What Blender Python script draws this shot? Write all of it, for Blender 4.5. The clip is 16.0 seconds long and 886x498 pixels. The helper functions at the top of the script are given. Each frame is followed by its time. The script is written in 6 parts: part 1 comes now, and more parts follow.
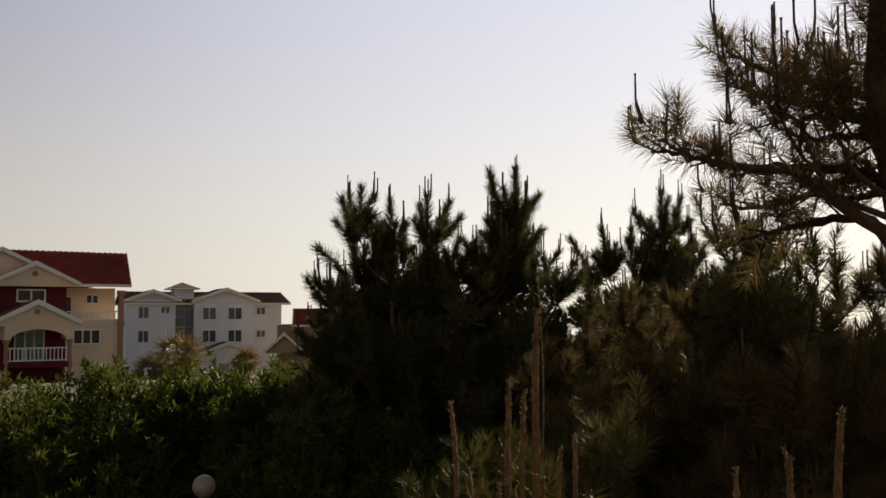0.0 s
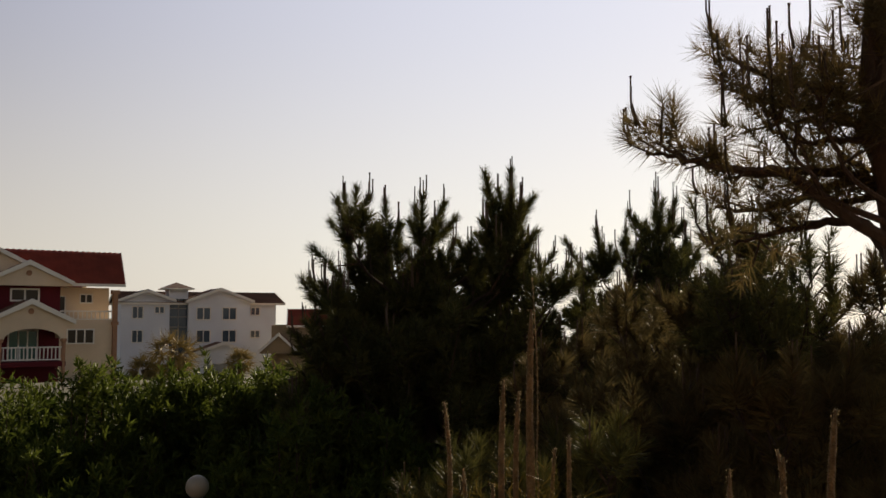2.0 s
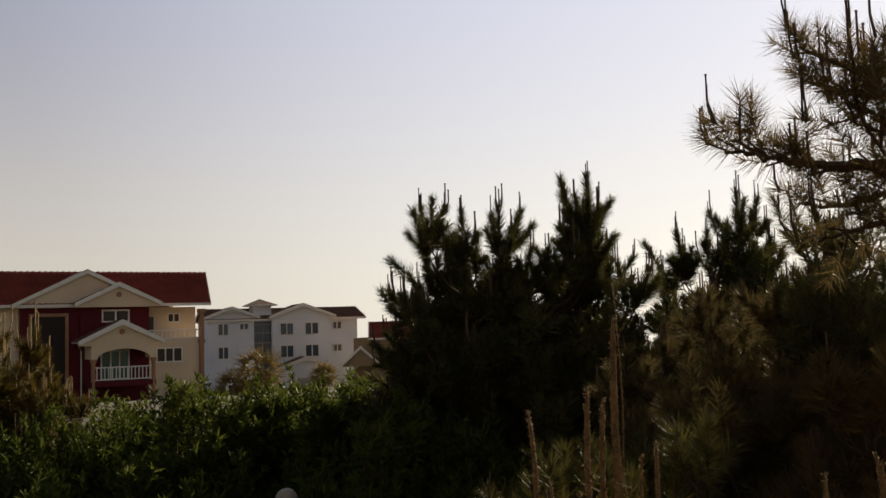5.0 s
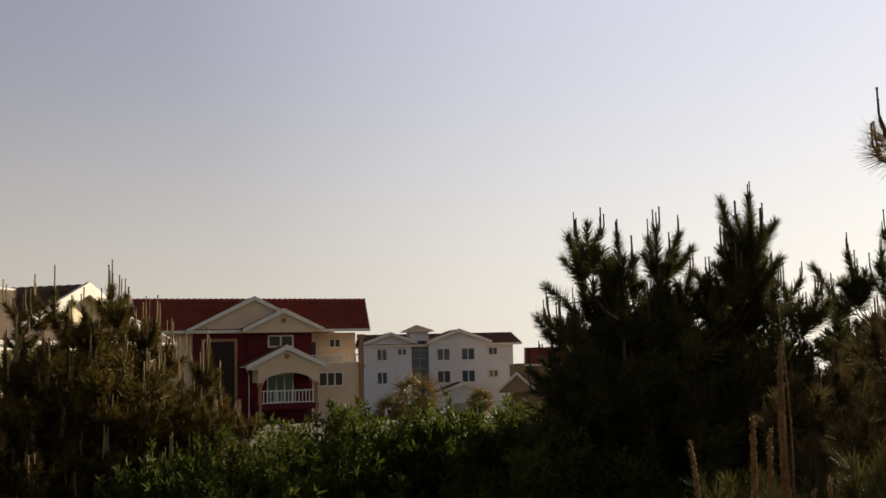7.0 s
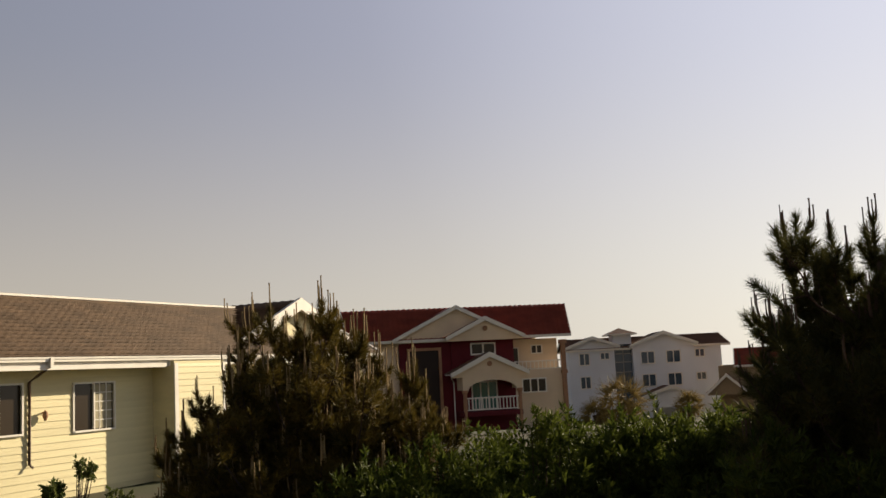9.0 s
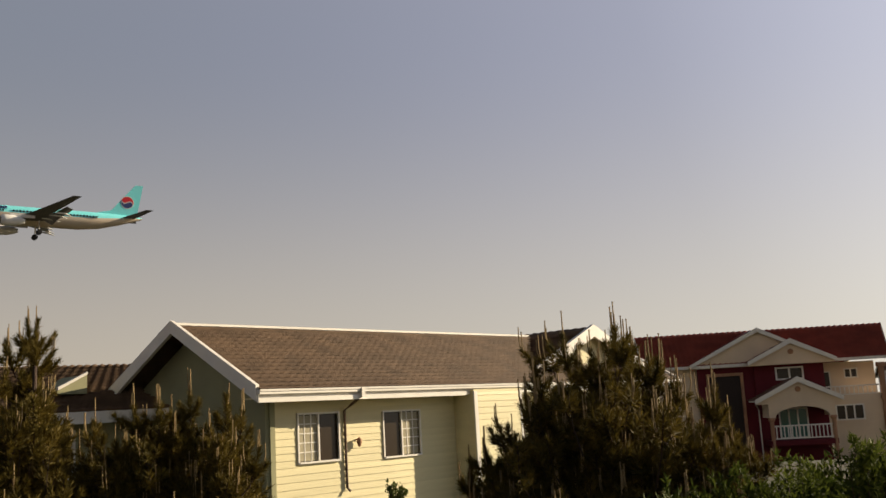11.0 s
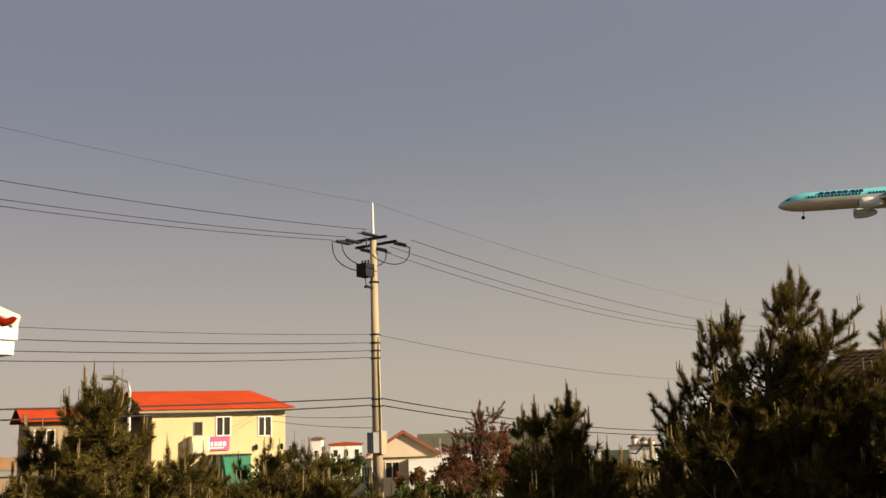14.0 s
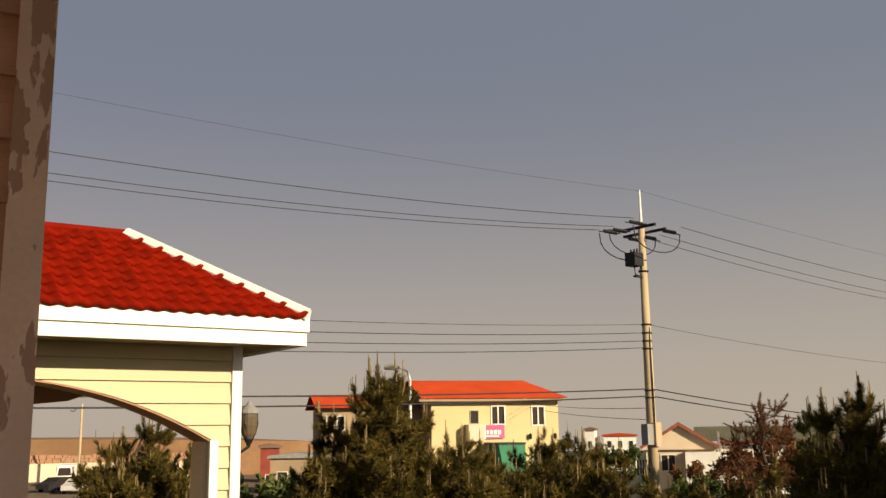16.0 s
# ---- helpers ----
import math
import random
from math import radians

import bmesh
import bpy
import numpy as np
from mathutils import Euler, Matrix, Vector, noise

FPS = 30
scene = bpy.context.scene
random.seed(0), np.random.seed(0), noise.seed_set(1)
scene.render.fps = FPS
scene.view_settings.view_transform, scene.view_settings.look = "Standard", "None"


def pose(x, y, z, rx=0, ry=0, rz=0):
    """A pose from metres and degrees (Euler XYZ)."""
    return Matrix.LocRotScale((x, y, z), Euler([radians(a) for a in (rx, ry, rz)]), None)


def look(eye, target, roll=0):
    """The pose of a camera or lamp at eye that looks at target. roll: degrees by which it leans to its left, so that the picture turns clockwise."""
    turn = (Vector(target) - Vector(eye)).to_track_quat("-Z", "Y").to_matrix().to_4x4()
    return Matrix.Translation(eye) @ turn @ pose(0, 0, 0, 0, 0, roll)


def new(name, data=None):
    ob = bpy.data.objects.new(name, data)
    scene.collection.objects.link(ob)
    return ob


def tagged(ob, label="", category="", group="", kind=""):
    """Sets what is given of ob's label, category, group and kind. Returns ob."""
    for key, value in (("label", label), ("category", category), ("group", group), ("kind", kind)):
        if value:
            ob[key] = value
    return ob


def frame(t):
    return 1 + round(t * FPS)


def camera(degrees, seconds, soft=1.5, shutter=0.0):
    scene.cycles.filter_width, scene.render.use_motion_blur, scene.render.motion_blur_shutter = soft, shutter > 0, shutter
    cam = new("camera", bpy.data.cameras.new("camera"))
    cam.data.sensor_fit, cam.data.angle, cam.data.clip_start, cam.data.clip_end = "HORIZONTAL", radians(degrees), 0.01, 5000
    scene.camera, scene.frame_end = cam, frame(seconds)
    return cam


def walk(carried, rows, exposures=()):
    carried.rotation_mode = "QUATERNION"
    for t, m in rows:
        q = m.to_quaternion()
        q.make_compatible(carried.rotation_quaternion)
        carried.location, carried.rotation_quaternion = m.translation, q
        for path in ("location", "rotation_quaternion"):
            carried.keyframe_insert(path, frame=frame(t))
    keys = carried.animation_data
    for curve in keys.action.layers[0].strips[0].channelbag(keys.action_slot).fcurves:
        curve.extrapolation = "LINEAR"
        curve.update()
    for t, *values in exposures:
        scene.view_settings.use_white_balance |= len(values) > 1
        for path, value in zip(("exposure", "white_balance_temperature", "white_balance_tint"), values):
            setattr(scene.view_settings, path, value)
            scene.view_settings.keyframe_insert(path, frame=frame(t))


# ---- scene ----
from math import sin, cos, tan, pi, atan2
# Eye height over the garden; the camera turns on the spot on a balcony.
EYE = 2.6
cam = camera(48.94, 16.0, soft=1.5)
walk(cam, [
    (0.0, pose(0, 0, EYE, 93.87, 0.20, 0.00)),
    (0.5, pose(0, 0, EYE, 93.80, 0.11, -0.12)),
    (1.0, pose(0, 0, EYE, 93.82, -0.19, -0.26)),
    (1.5, pose(0, 0, EYE, 93.90, -0.09, -0.22)),
    (2.0, pose(0, 0, EYE, 93.94, -0.06, -0.32)),
    (2.5, pose(0, 0, EYE, 94.03, -0.07, -0.16)),
    (3.0, pose(0, 0, EYE, 94.00, 0.06, 0.23)),
    (5.3, pose(0, 0, EYE, 94.83, 1.83, 5.48)),
    (5.5, pose(0, 0, EYE, 95.09, 1.90, 6.33)),
    (6.0, pose(0, 0, EYE, 95.45, 2.13, 8.63)),
    (6.5, pose(0, 0, EYE, 95.74, 2.29, 9.48)),
    (7.0, pose(0, 0, EYE, 96.31, 1.41, 13.50)),
    (7.5, pose(0, 0, EYE, 96.74, 1.74, 16.60)),
    (8.0, pose(0, 0, EYE, 96.81, 1.53, 17.45)),
    (8.5, pose(0, 0, EYE, 97.18, 2.01, 21.13)),
    (8.7, pose(0, 0, EYE, 97.10, 2.38, 22.95)),
    (10.8, pose(0, 0, EYE, 99.34, 3.22, 39.68)),
    (11.0, pose(0, 0, EYE, 99.56, 3.12, 42.44)),
    (11.5, pose(0, 0, EYE, 99.66, 3.10, 48.64)),
    (12.0, pose(0, 0, EYE, 100.03, 2.50, 56.07)),
    (12.5, pose(0, 0, EYE, 100.66, 2.68, 63.63)),
    (13.0, pose(0, 0, EYE, 101.69, 1.80, 74.59)),
    (13.5, pose(0, 0, EYE, 101.21, 1.85, 82.82)),
    (14.0, pose(0, 0, EYE, 100.78, 1.98, 90.81)),
    (14.5, pose(0, 0, EYE, 100.96, 1.05, 98.18)),
    (15.0, pose(0, 0, EYE, 100.20, 0.93, 104.20)),
    (15.5, pose(0, 0, EYE, 100.15, 0.72, 105.39)),
    (16.0, pose(0, 0, EYE, 100.61, 0.79, 106.51)),
], exposures=[(0, 0.0), (14.6, 0.03), (15.4, -0.08), (16, -0.08)])

# ---- sky and sun ----
SUN_AZ, SUN_EL = radians(-24.5), radians(20)
world = bpy.data.worlds.new("sky")
scene.world = world
world.use_nodes = True
wn, wl = world.node_tree.nodes, world.node_tree.links
sky = wn.new("ShaderNodeTexSky")
sky.sky_type, sky.sun_disc = "NISHITA", False
sky.sun_elevation, sky.sun_rotation = SUN_EL, -SUN_AZ
sky.air_density, sky.dust_density, sky.ozone_density = 1.0, 1.0, 2.0
# sea haze over the clear sky: brighter and warmer towards the sun and the horizon
way = wn.new("ShaderNodeTexCoord")
dot, sep = wn.new("ShaderNodeVectorMath"), wn.new("ShaderNodeSeparateXYZ")
dot.operation = "DOT_PRODUCT"
dot.inputs[1].default_value = (-sin(SUN_AZ) * cos(SUN_EL), cos(SUN_AZ) * cos(SUN_EL), sin(SUN_EL))
wl.new(way.outputs["Generated"], dot.inputs[0]), wl.new(way.outputs["Generated"], sep.inputs[0])
near = wn.new("ShaderNodeMapRange")
near.inputs[1].default_value = -1
wl.new(dot.outputs["Value"], near.inputs[0])


def sky_ramp(stops):
    r = wn.new("ShaderNodeValToRGB")
    r.color_ramp.interpolation = "B_SPLINE"
    e = r.color_ramp.elements
    e[0].position, e[1].position = stops[0][0], stops[-1][0]
    e[0].color, e[1].color = (*stops[0][1], 1), (*stops[-1][1], 1)
    for p, c in stops[1:-1]:
        e.new(p).color = (*c, 1)
    wl.new(near.outputs[0], r.inputs[0])
    return r


low_haze = sky_ramp([(0.15, (0.485, 0.398, 0.322)), (0.5, (0.495, 0.42, 0.32)), (0.82, (0.58, 0.525, 0.44)), (1.0, (1.06, 1.01, 0.89))])
high_haze = sky_ramp([(0.15, (0.198, 0.210, 0.270)), (0.5, (0.200, 0.222, 0.252)), (0.82, (0.262, 0.268, 0.355)), (1.0, (0.80, 0.81, 0.92))])
up = wn.new("ShaderNodeMapRange")
up.interpolation_type = "SMOOTHERSTEP"
up.inputs[1].default_value, up.inputs[2].default_value = -0.08, 0.42
wl.new(sep.outputs[2], up.inputs[0])
haze, both = wn.new("ShaderNodeMix"), wn.new("ShaderNodeMix")
haze.data_type = both.data_type = "RGBA"
wl.new(up.outputs[0], haze.inputs[0]), wl.new(low_haze.outputs[0], haze.inputs[6]), wl.new(high_haze.outputs[0], haze.inputs[7])
both.blend_type = "ADD"
both.inputs[0].default_value = 0.006
# the clear deep blue overhead
deep, top = wn.new("ShaderNodeMapRange"), wn.new("ShaderNodeMix")
deep.interpolation_type, top.data_type = "SMOOTHSTEP", "RGBA"
deep.inputs[1].default_value, deep.inputs[2].default_value = 0.42, 0.85
top.inputs[7].default_value = (0.055, 0.075, 0.11, 1)
wl.new(sep.outputs[2], deep.inputs[0]), wl.new(deep.outputs[0], top.inputs[0]), wl.new(haze.outputs[2], top.inputs[6])
wl.new(top.outputs[2], both.inputs[6]), wl.new(sky.outputs[0], both.inputs[7])
wl.new(both.outputs[2], wn["Background"].inputs[0])
wn["Background"].inputs[1].default_value = 1.0
sun = new("sun", bpy.data.lights.new("sun", "SUN"))
sun.data.energy, sun.data.angle, sun.data.color = 8.6, radians(0.6), (1.0, 0.83, 0.60)
sun.matrix_world = look((0, 0, 0), (sin(SUN_AZ) * cos(SUN_EL), -cos(SUN_AZ) * cos(SUN_EL), -sin(SUN_EL)))


# ---- materials ----
def mat(name, color, rough=0.8, vary=0.25, scale=4.0, fine=40.0, bump=0.2, metal=0.0, tint=None, rand=0.0, stretch=(1, 1, 1), shine=0.3):
    """Noise-varied surface: large stains, fine grain, bump; rand varies pieces by Object Info."""
    m = bpy.data.materials.new(name)
    m.use_nodes = True
    n, l = m.node_tree.nodes, m.node_tree.links
    b = n["Principled BSDF"]
    b.inputs["Roughness"].default_value, b.inputs["Metallic"].default_value = rough, metal
    b.inputs["Specular IOR Level"].default_value = shine
    co = n.new("ShaderNodeTexCoord")
    mp = n.new("ShaderNodeMapping")
    mp.inputs["Scale"].default_value = stretch
    l.new(co.outputs["Object"], mp.inputs[0])
    big, small = n.new("ShaderNodeTexNoise"), n.new("ShaderNodeTexNoise")
    big.inputs["Scale"].default_value, big.inputs["Detail"].default_value = scale, 5
    small.inputs["Scale"].default_value, small.inputs["Detail"].default_value = fine, 4
    l.new(mp.outputs[0], big.inputs[0]), l.new(mp.outputs[0], small.inputs[0])
    ramp = n.new("ShaderNodeValToRGB")
    c2 = tint or tuple(c * (1 - vary) for c in color)
    ramp.color_ramp.elements[0].position, ramp.color_ramp.elements[1].position = 0.32, 0.68
    ramp.color_ramp.elements[0].color, ramp.color_ramp.elements[1].color = (*c2, 1), (*color, 1)
    l.new(big.outputs[0], ramp.inputs[0])
    mul = n.new("ShaderNodeMix")
    mul.data_type, mul.blend_type = "RGBA", "MULTIPLY"
    mul.inputs[0].default_value = vary
    l.new(ramp.outputs[0], mul.inputs[6]), l.new(small.outputs[0], mul.inputs[7])
    out = mul.outputs[2]
    if rand:
        info, hsv, mr = n.new("ShaderNodeObjectInfo"), n.new("ShaderNodeHueSaturation"), n.new("ShaderNodeMapRange")
        mr.inputs[3].default_value, mr.inputs[4].default_value = 1 - rand, 1 + rand
        l.new(info.outputs["Random"], mr.inputs[0]), l.new(mr.outputs[0], hsv.inputs["Value"])
        l.new(out, hsv.inputs["Color"])
        out = hsv.outputs[0]
    l.new(out, b.inputs["Base Color"])
    if bump:
        bp = n.new("ShaderNodeBump")
        bp.inputs["Strength"].default_value, bp.inputs["Distance"].default_value = bump, 0.02
        l.new(small.outputs[0], bp.inputs["Height"]), l.new(bp.outputs[0], b.inputs["Normal"])
    return m


def leafy(name, color, color2, rough=0.5, trans=0.25, shine=0.12):
    """Foliage: each leaf or clump takes its own shade; light comes partly through."""
    m = bpy.data.materials.new(name)
    m.use_nodes = True
    n, l = m.node_tree.nodes, m.node_tree.links
    b = n["Principled BSDF"]
    b.inputs["Roughness"].default_value, b.inputs["Specular IOR Level"].default_value = rough, shine
    geo, ramp = n.new("ShaderNodeNewGeometry"), n.new("ShaderNodeValToRGB")
    ramp.color_ramp.elements[0].color, ramp.color_ramp.elements[1].color = (*color, 1), (*color2, 1)
    co, patch, mix = n.new("ShaderNodeTexCoord"), n.new("ShaderNodeTexNoise"), n.new("ShaderNodeMath")
    patch.inputs["Scale"].default_value, patch.inputs["Detail"].default_value = 2.6, 3
    mix.operation, mix.inputs[1].default_value = "MULTIPLY_ADD", 0.5
    spread = n.new("ShaderNodeMapRange")
    spread.inputs[1].default_value, spread.inputs[2].default_value, spread.inputs[4].default_value = 0.35, 0.65, 0.5
    l.new(co.outputs["Object"], patch.inputs[0]), l.new(patch.outputs[0], spread.inputs[0])
    l.new(geo.outputs["Random Per Island"], mix.inputs[0]), l.new(spread.outputs[0], mix.inputs[2])
    l.new(mix.outputs[0], ramp.inputs[0])
    l.new(ramp.outputs[0], b.inputs["Base Color"])
    tr, mx = n.new("ShaderNodeBsdfTranslucent"), n.new("ShaderNodeMixShader")
    l.new(ramp.outputs[0], tr.inputs[0])
    mx.inputs[0].default_value = trans
    l.new(b.outputs[0], mx.inputs[1]), l.new(tr.outputs[0], mx.inputs[2])
    l.new(mx.outputs[0], n["Material Output"].inputs[0])
    return m


def glass(name, color, rough=0.08, shine=0.5):
    m = bpy.data.materials.new(name)
    m.use_nodes = True
    b = m.node_tree.nodes["Principled BSDF"]
    b.inputs["Base Color"].default_value = (*color, 1)
    b.inputs["Roughness"].default_value, b.inputs["IOR"].default_value = rough, 1.5
    b.inputs["Specular IOR Level"].default_value = shine
    return m


M_GRASS = mat("grass_ground", (0.045, 0.055, 0.02), 0.95, 0.4, 0.3, 6, 0.6, tint=(0.065, 0.05, 0.028))
M_EARTH = mat("ploughed_earth", (0.30, 0.17, 0.08), 0.95, 0.3, 0.08, 1.5, 0.5, tint=(0.2, 0.11, 0.055))
M_CREAM = mat("cream_siding", (0.74, 0.66, 0.38), 0.6, 0.16, 1.2, 60, 0.15, rand=0.05, stretch=(0.3, 1, 3))
M_WHITE = mat("white_paint", (0.78, 0.74, 0.65), 0.5, 0.12, 1.5, 50, 0.1)
# grey-green with the unlit gable end's shade put into the colour
M_GREEN_SHADE = mat("shade_toned_green_render", (0.33, 0.32, 0.18), 0.85, 0.2, 0.8, 40, 0.2)
M_GREYTILE = mat("grey_brown_roof_tile", (0.172, 0.108, 0.064), 0.65, 0.4, 1.5, 30, 0.4, shine=0.15)
M_REDTILE = mat("dark_red_roof_tile", (0.27, 0.050, 0.030), 0.6, 0.3, 0.8, 20, 0.3, shine=0.25)
M_ORANGETILE = mat("orange_roof_tile", (0.42, 0.050, 0.010), 0.7, 0.2, 0.6, 20, 0.2, shine=0.1)
M_SCARLET = mat("scarlet_glazed_tile", (0.215, 0.0085, 0.001), 0.75, 0.25, 3, 50, 0.15, rand=0.18, shine=0.04)
M_BROWNTILE = mat("brown_roof_tile", (0.20, 0.115, 0.08), 0.75, 0.3, 0.5, 15, 0.3)
M_BEIGE = mat("beige_stucco", (0.74, 0.59, 0.41), 0.9, 0.15, 0.5, 30, 0.2)
M_MAROON = mat("maroon_stucco", (0.125, 0.009, 0.015), 0.8, 0.25, 0.6, 30, 0.2)
M_STONE = mat("sandstone_trim", (0.42, 0.23, 0.13), 0.85, 0.25, 2, 30, 0.2)
M_BLUEWHITE = mat("pale_grey_render", (0.72, 0.74, 0.77), 0.85, 0.12, 0.3, 20, 0.2)
M_YELLOW = mat("yellow_render", (0.62, 0.49, 0.25), 0.85, 0.12, 0.4, 30, 0.2)
# olive that has the shade of unlit walls put into it
M_OLIVE_SHADE = mat("shade_toned_olive_render", (0.36, 0.26, 0.15), 0.85, 0.2, 0.5, 30, 0.2)
M_CONCRETE = mat("pole_concrete", (0.52, 0.40, 0.24), 0.85, 0.25, 1.2, 25, 0.2, stretch=(3, 3, 0.4))
M_IRON = mat("dark_iron", (0.03, 0.03, 0.032), 0.5, 0.3, 5, 50, 0.1, metal=0.5)
M_PIPE = mat("brown_metal_pipe", (0.12, 0.075, 0.045), 0.55, 0.25, 4, 40, 0.1)
M_OLIVEROOF = mat("olive_grey_roof", (0.135, 0.13, 0.085), 0.8, 0.25, 0.6, 15, 0.2)
M_GRAVEL = mat("brown_gravel", (0.20, 0.135, 0.08), 0.95, 0.3, 0.3, 12, 0.4)
M_BRICKRED = mat("red_brown_paint", (0.30, 0.10, 0.05), 0.7, 0.2, 2, 30, 0.1)
M_CABLE = mat("black_cable", (0.02, 0.02, 0.022), 0.6, 0.1, 5, 50, 0)
M_GREYBOX = mat("grey_box_paint", (0.28, 0.27, 0.25), 0.5, 0.2, 3, 40, 0.1)
M_BARK = mat("pine_bark", (0.10, 0.065, 0.045), 0.95, 0.5, 6, 60, 0.8, stretch=(1, 1, 0.3))
M_STEM = mat("shoot_bark", (0.085, 0.055, 0.034), 0.9, 0.4, 10, 80, 0.5)
M_NEEDLE = leafy("pine_needles", (0.026, 0.026, 0.006), (0.165, 0.116, 0.022), 0.65, 0.25)
M_NEEDLE_DK = leafy("dark_pine_needles", (0.026, 0.031, 0.009), (0.115, 0.106, 0.030), 0.6, 0.25)
M_DEADNEEDLE = leafy("brown_dry_needles", (0.07, 0.03, 0.014), (0.16, 0.065, 0.026), 0.8, 0.2)
M_CANDLE = mat("pine_candle", (0.34, 0.24, 0.11), 0.9, 0.3, 15, 90, 0.6)
# candle colour darkened to stand for shoots seen against the light
M_CANDLE_DK = mat("shade_toned_candle", (0.13, 0.085, 0.055), 0.9, 0.3, 15, 90, 0.6)
M_OLEANDER = leafy("oleander_leaf", (0.018, 0.031, 0.005), (0.105, 0.126, 0.020), 0.62, 0.35, 0.08)
M_BUSH = leafy("shrub_leaf", (0.05, 0.08, 0.02), (0.14, 0.15, 0.04), 0.5, 0.3)
M_DRY = leafy("dry_russet_leaf", (0.10, 0.04, 0.015), (0.24, 0.11, 0.035), 0.8, 0.25)
M_PALM = leafy("palm_frond", (0.11, 0.085, 0.028), (0.30, 0.21, 0.07), 0.6, 0.2)
M_GLASS = glass("window_glass", (0.035, 0.025, 0.015), 0.2, 0.3)
M_TEALGLASS = glass("teal_door_glass", (0.07, 0.16, 0.13), 0.15)
M_DARKGLASS = glass("dark_tall_glass", (0.022, 0.014, 0.012), 0.35, 0.15)
M_BLUEGLASS = glass("blue_stair_glass", (0.05, 0.075, 0.10), 0.12)
M_CURTAIN = mat("pale_curtain", (0.38, 0.34, 0.23), 0.9, 0.15, 3, 40, 0.1)
M_GLOBE = mat("opal_globe", (0.33, 0.30, 0.225), 0.35, 0.06, 3, 40, 0)
M_GREEN = mat("green_awning", (0.03, 0.22, 0.11), 0.6, 0.2, 1, 20, 0.1)
M_PINK = mat("pink_banner", (0.65, 0.10, 0.22), 0.6, 0.1, 1, 20, 0)


# ---- builders ----
def box(bm, x0, x1, y0, y1, z0, z1):
    v = [bm.verts.new((x, y, z)) for z in (z0, z1) for y in (y0, y1) for x in (x0, x1)]
    for f in ((0, 2, 3, 1), (4, 5, 7, 6), (0, 1, 5, 4), (2, 6, 7, 3), (0, 4, 6, 2), (1, 3, 7, 5)):
        bm.faces.new([v[i] for i in f])


def prism(bm, pts, y0, y1):
    """An outline in x and z, given thickness in y."""
    a = [bm.verts.new((x, y0, z)) for x, z in pts]
    b = [bm.verts.new((x, y1, z)) for x, z in pts]
    k = len(pts)
    bm.faces.new(a), bm.faces.new(b[::-1])
    for i in range(k):
        bm.faces.new((a[i], b[i], b[(i + 1) % k], a[(i + 1) % k]))


def tube(bm, pts, radii, sides=6):
    pts = [Vector(p) for p in pts]
    rings = []
    for i, p in enumerate(pts):
        d = (pts[min(i + 1, len(pts) - 1)] - pts[max(i - 1, 0)]).normalized()
        a = d.cross(Vector((0, 0, 1)) if abs(d.z) < 0.9 else Vector((1, 0, 0))).normalized()
        b = d.cross(a)
        r = float(radii[i] if hasattr(radii, "__len__") else radii)
        rings.append([bm.verts.new(p + r * (cos(2 * pi * k / sides) * a + sin(2 * pi * k / sides) * b)) for k in range(sides)])
    for q, r in zip(rings, rings[1:]):
        for k in range(sides):
            bm.faces.new((q[k], q[(k + 1) % sides], r[(k + 1) % sides], r[k]))
    bm.faces.new(rings[0][::-1]), bm.faces.new(rings[-1])


def lathe(bm, profile, sides=20, at=(0, 0, 0)):
    rings = [[bm.verts.new((at[0] + r * cos(2 * pi * k / sides), at[1] + r * sin(2 * pi * k / sides), at[2] + z)) for k in range(sides)] for r, z in profile]
    for q, r in zip(rings, rings[1:]):
        for k in range(sides):
            bm.faces.new((q[k], q[(k + 1) % sides], r[(k + 1) % sides], r[k]))
    bm.faces.new(rings[0][::-1]), bm.faces.new(rings[-1])


def obj(name, bm, material, smooth=False):
    me = bpy.data.meshes.new(name)
    bmesh.ops.recalc_face_normals(bm, faces=bm.faces)
    bm.to_mesh(me)
    bm.free()
    me.materials.append(material)
    if smooth:
        me.polygons.foreach_set("use_smooth", [True] * len(me.polygons))
    return new(name, me)


def part(name, bm, material, parent, label="", smooth=False):
    ob = obj(name, bm, material, smooth)
    ob.parent = parent
    return tagged(ob, label)


def bpart(name, material, parent, *dims, label=""):
    bm = bmesh.new()
    box(bm, *dims)
    return part(name, bm, material, parent, label)


def piece(name, me, parent, loc=(0, 0, 0)):
    ob = new(name, me)
    ob.parent, ob.location = parent, loc
    return ob


def thing(name, label, category, at=(0, 0, 0), turn=0, group="", kind=""):
    ob = new(name)
    ob.matrix_world = pose(*at, 0, 0, turn)
    ob.empty_display_size = 0.2
    return tagged(ob, label, category, group, kind)


def np_mesh(name, verts, tris, material, parent=None):
    me = bpy.data.meshes.new(name)
    me.vertices.add(len(verts)), me.loops.add(3 * len(tris)), me.polygons.add(len(tris))
    me.vertices.foreach_set("co", np.asarray(verts, np.float32).ravel())
    me.loops.foreach_set("vertex_index", np.asarray(tris, np.int32).ravel())
    me.polygons.foreach_set("loop_start", np.arange(0, 3 * len(tris), 3, dtype=np.int32))
    me.update(calc_edges=True)
    me.materials.append(material)
    ob = new(name, me)
    ob.parent = parent
    return ob


def polar(az, dist, z=0.0):
    """A place by compass angle from the camera (degrees, leftwards from ahead) and distance."""
    return (-sin(radians(az)) * dist, cos(radians(az)) * dist, z)


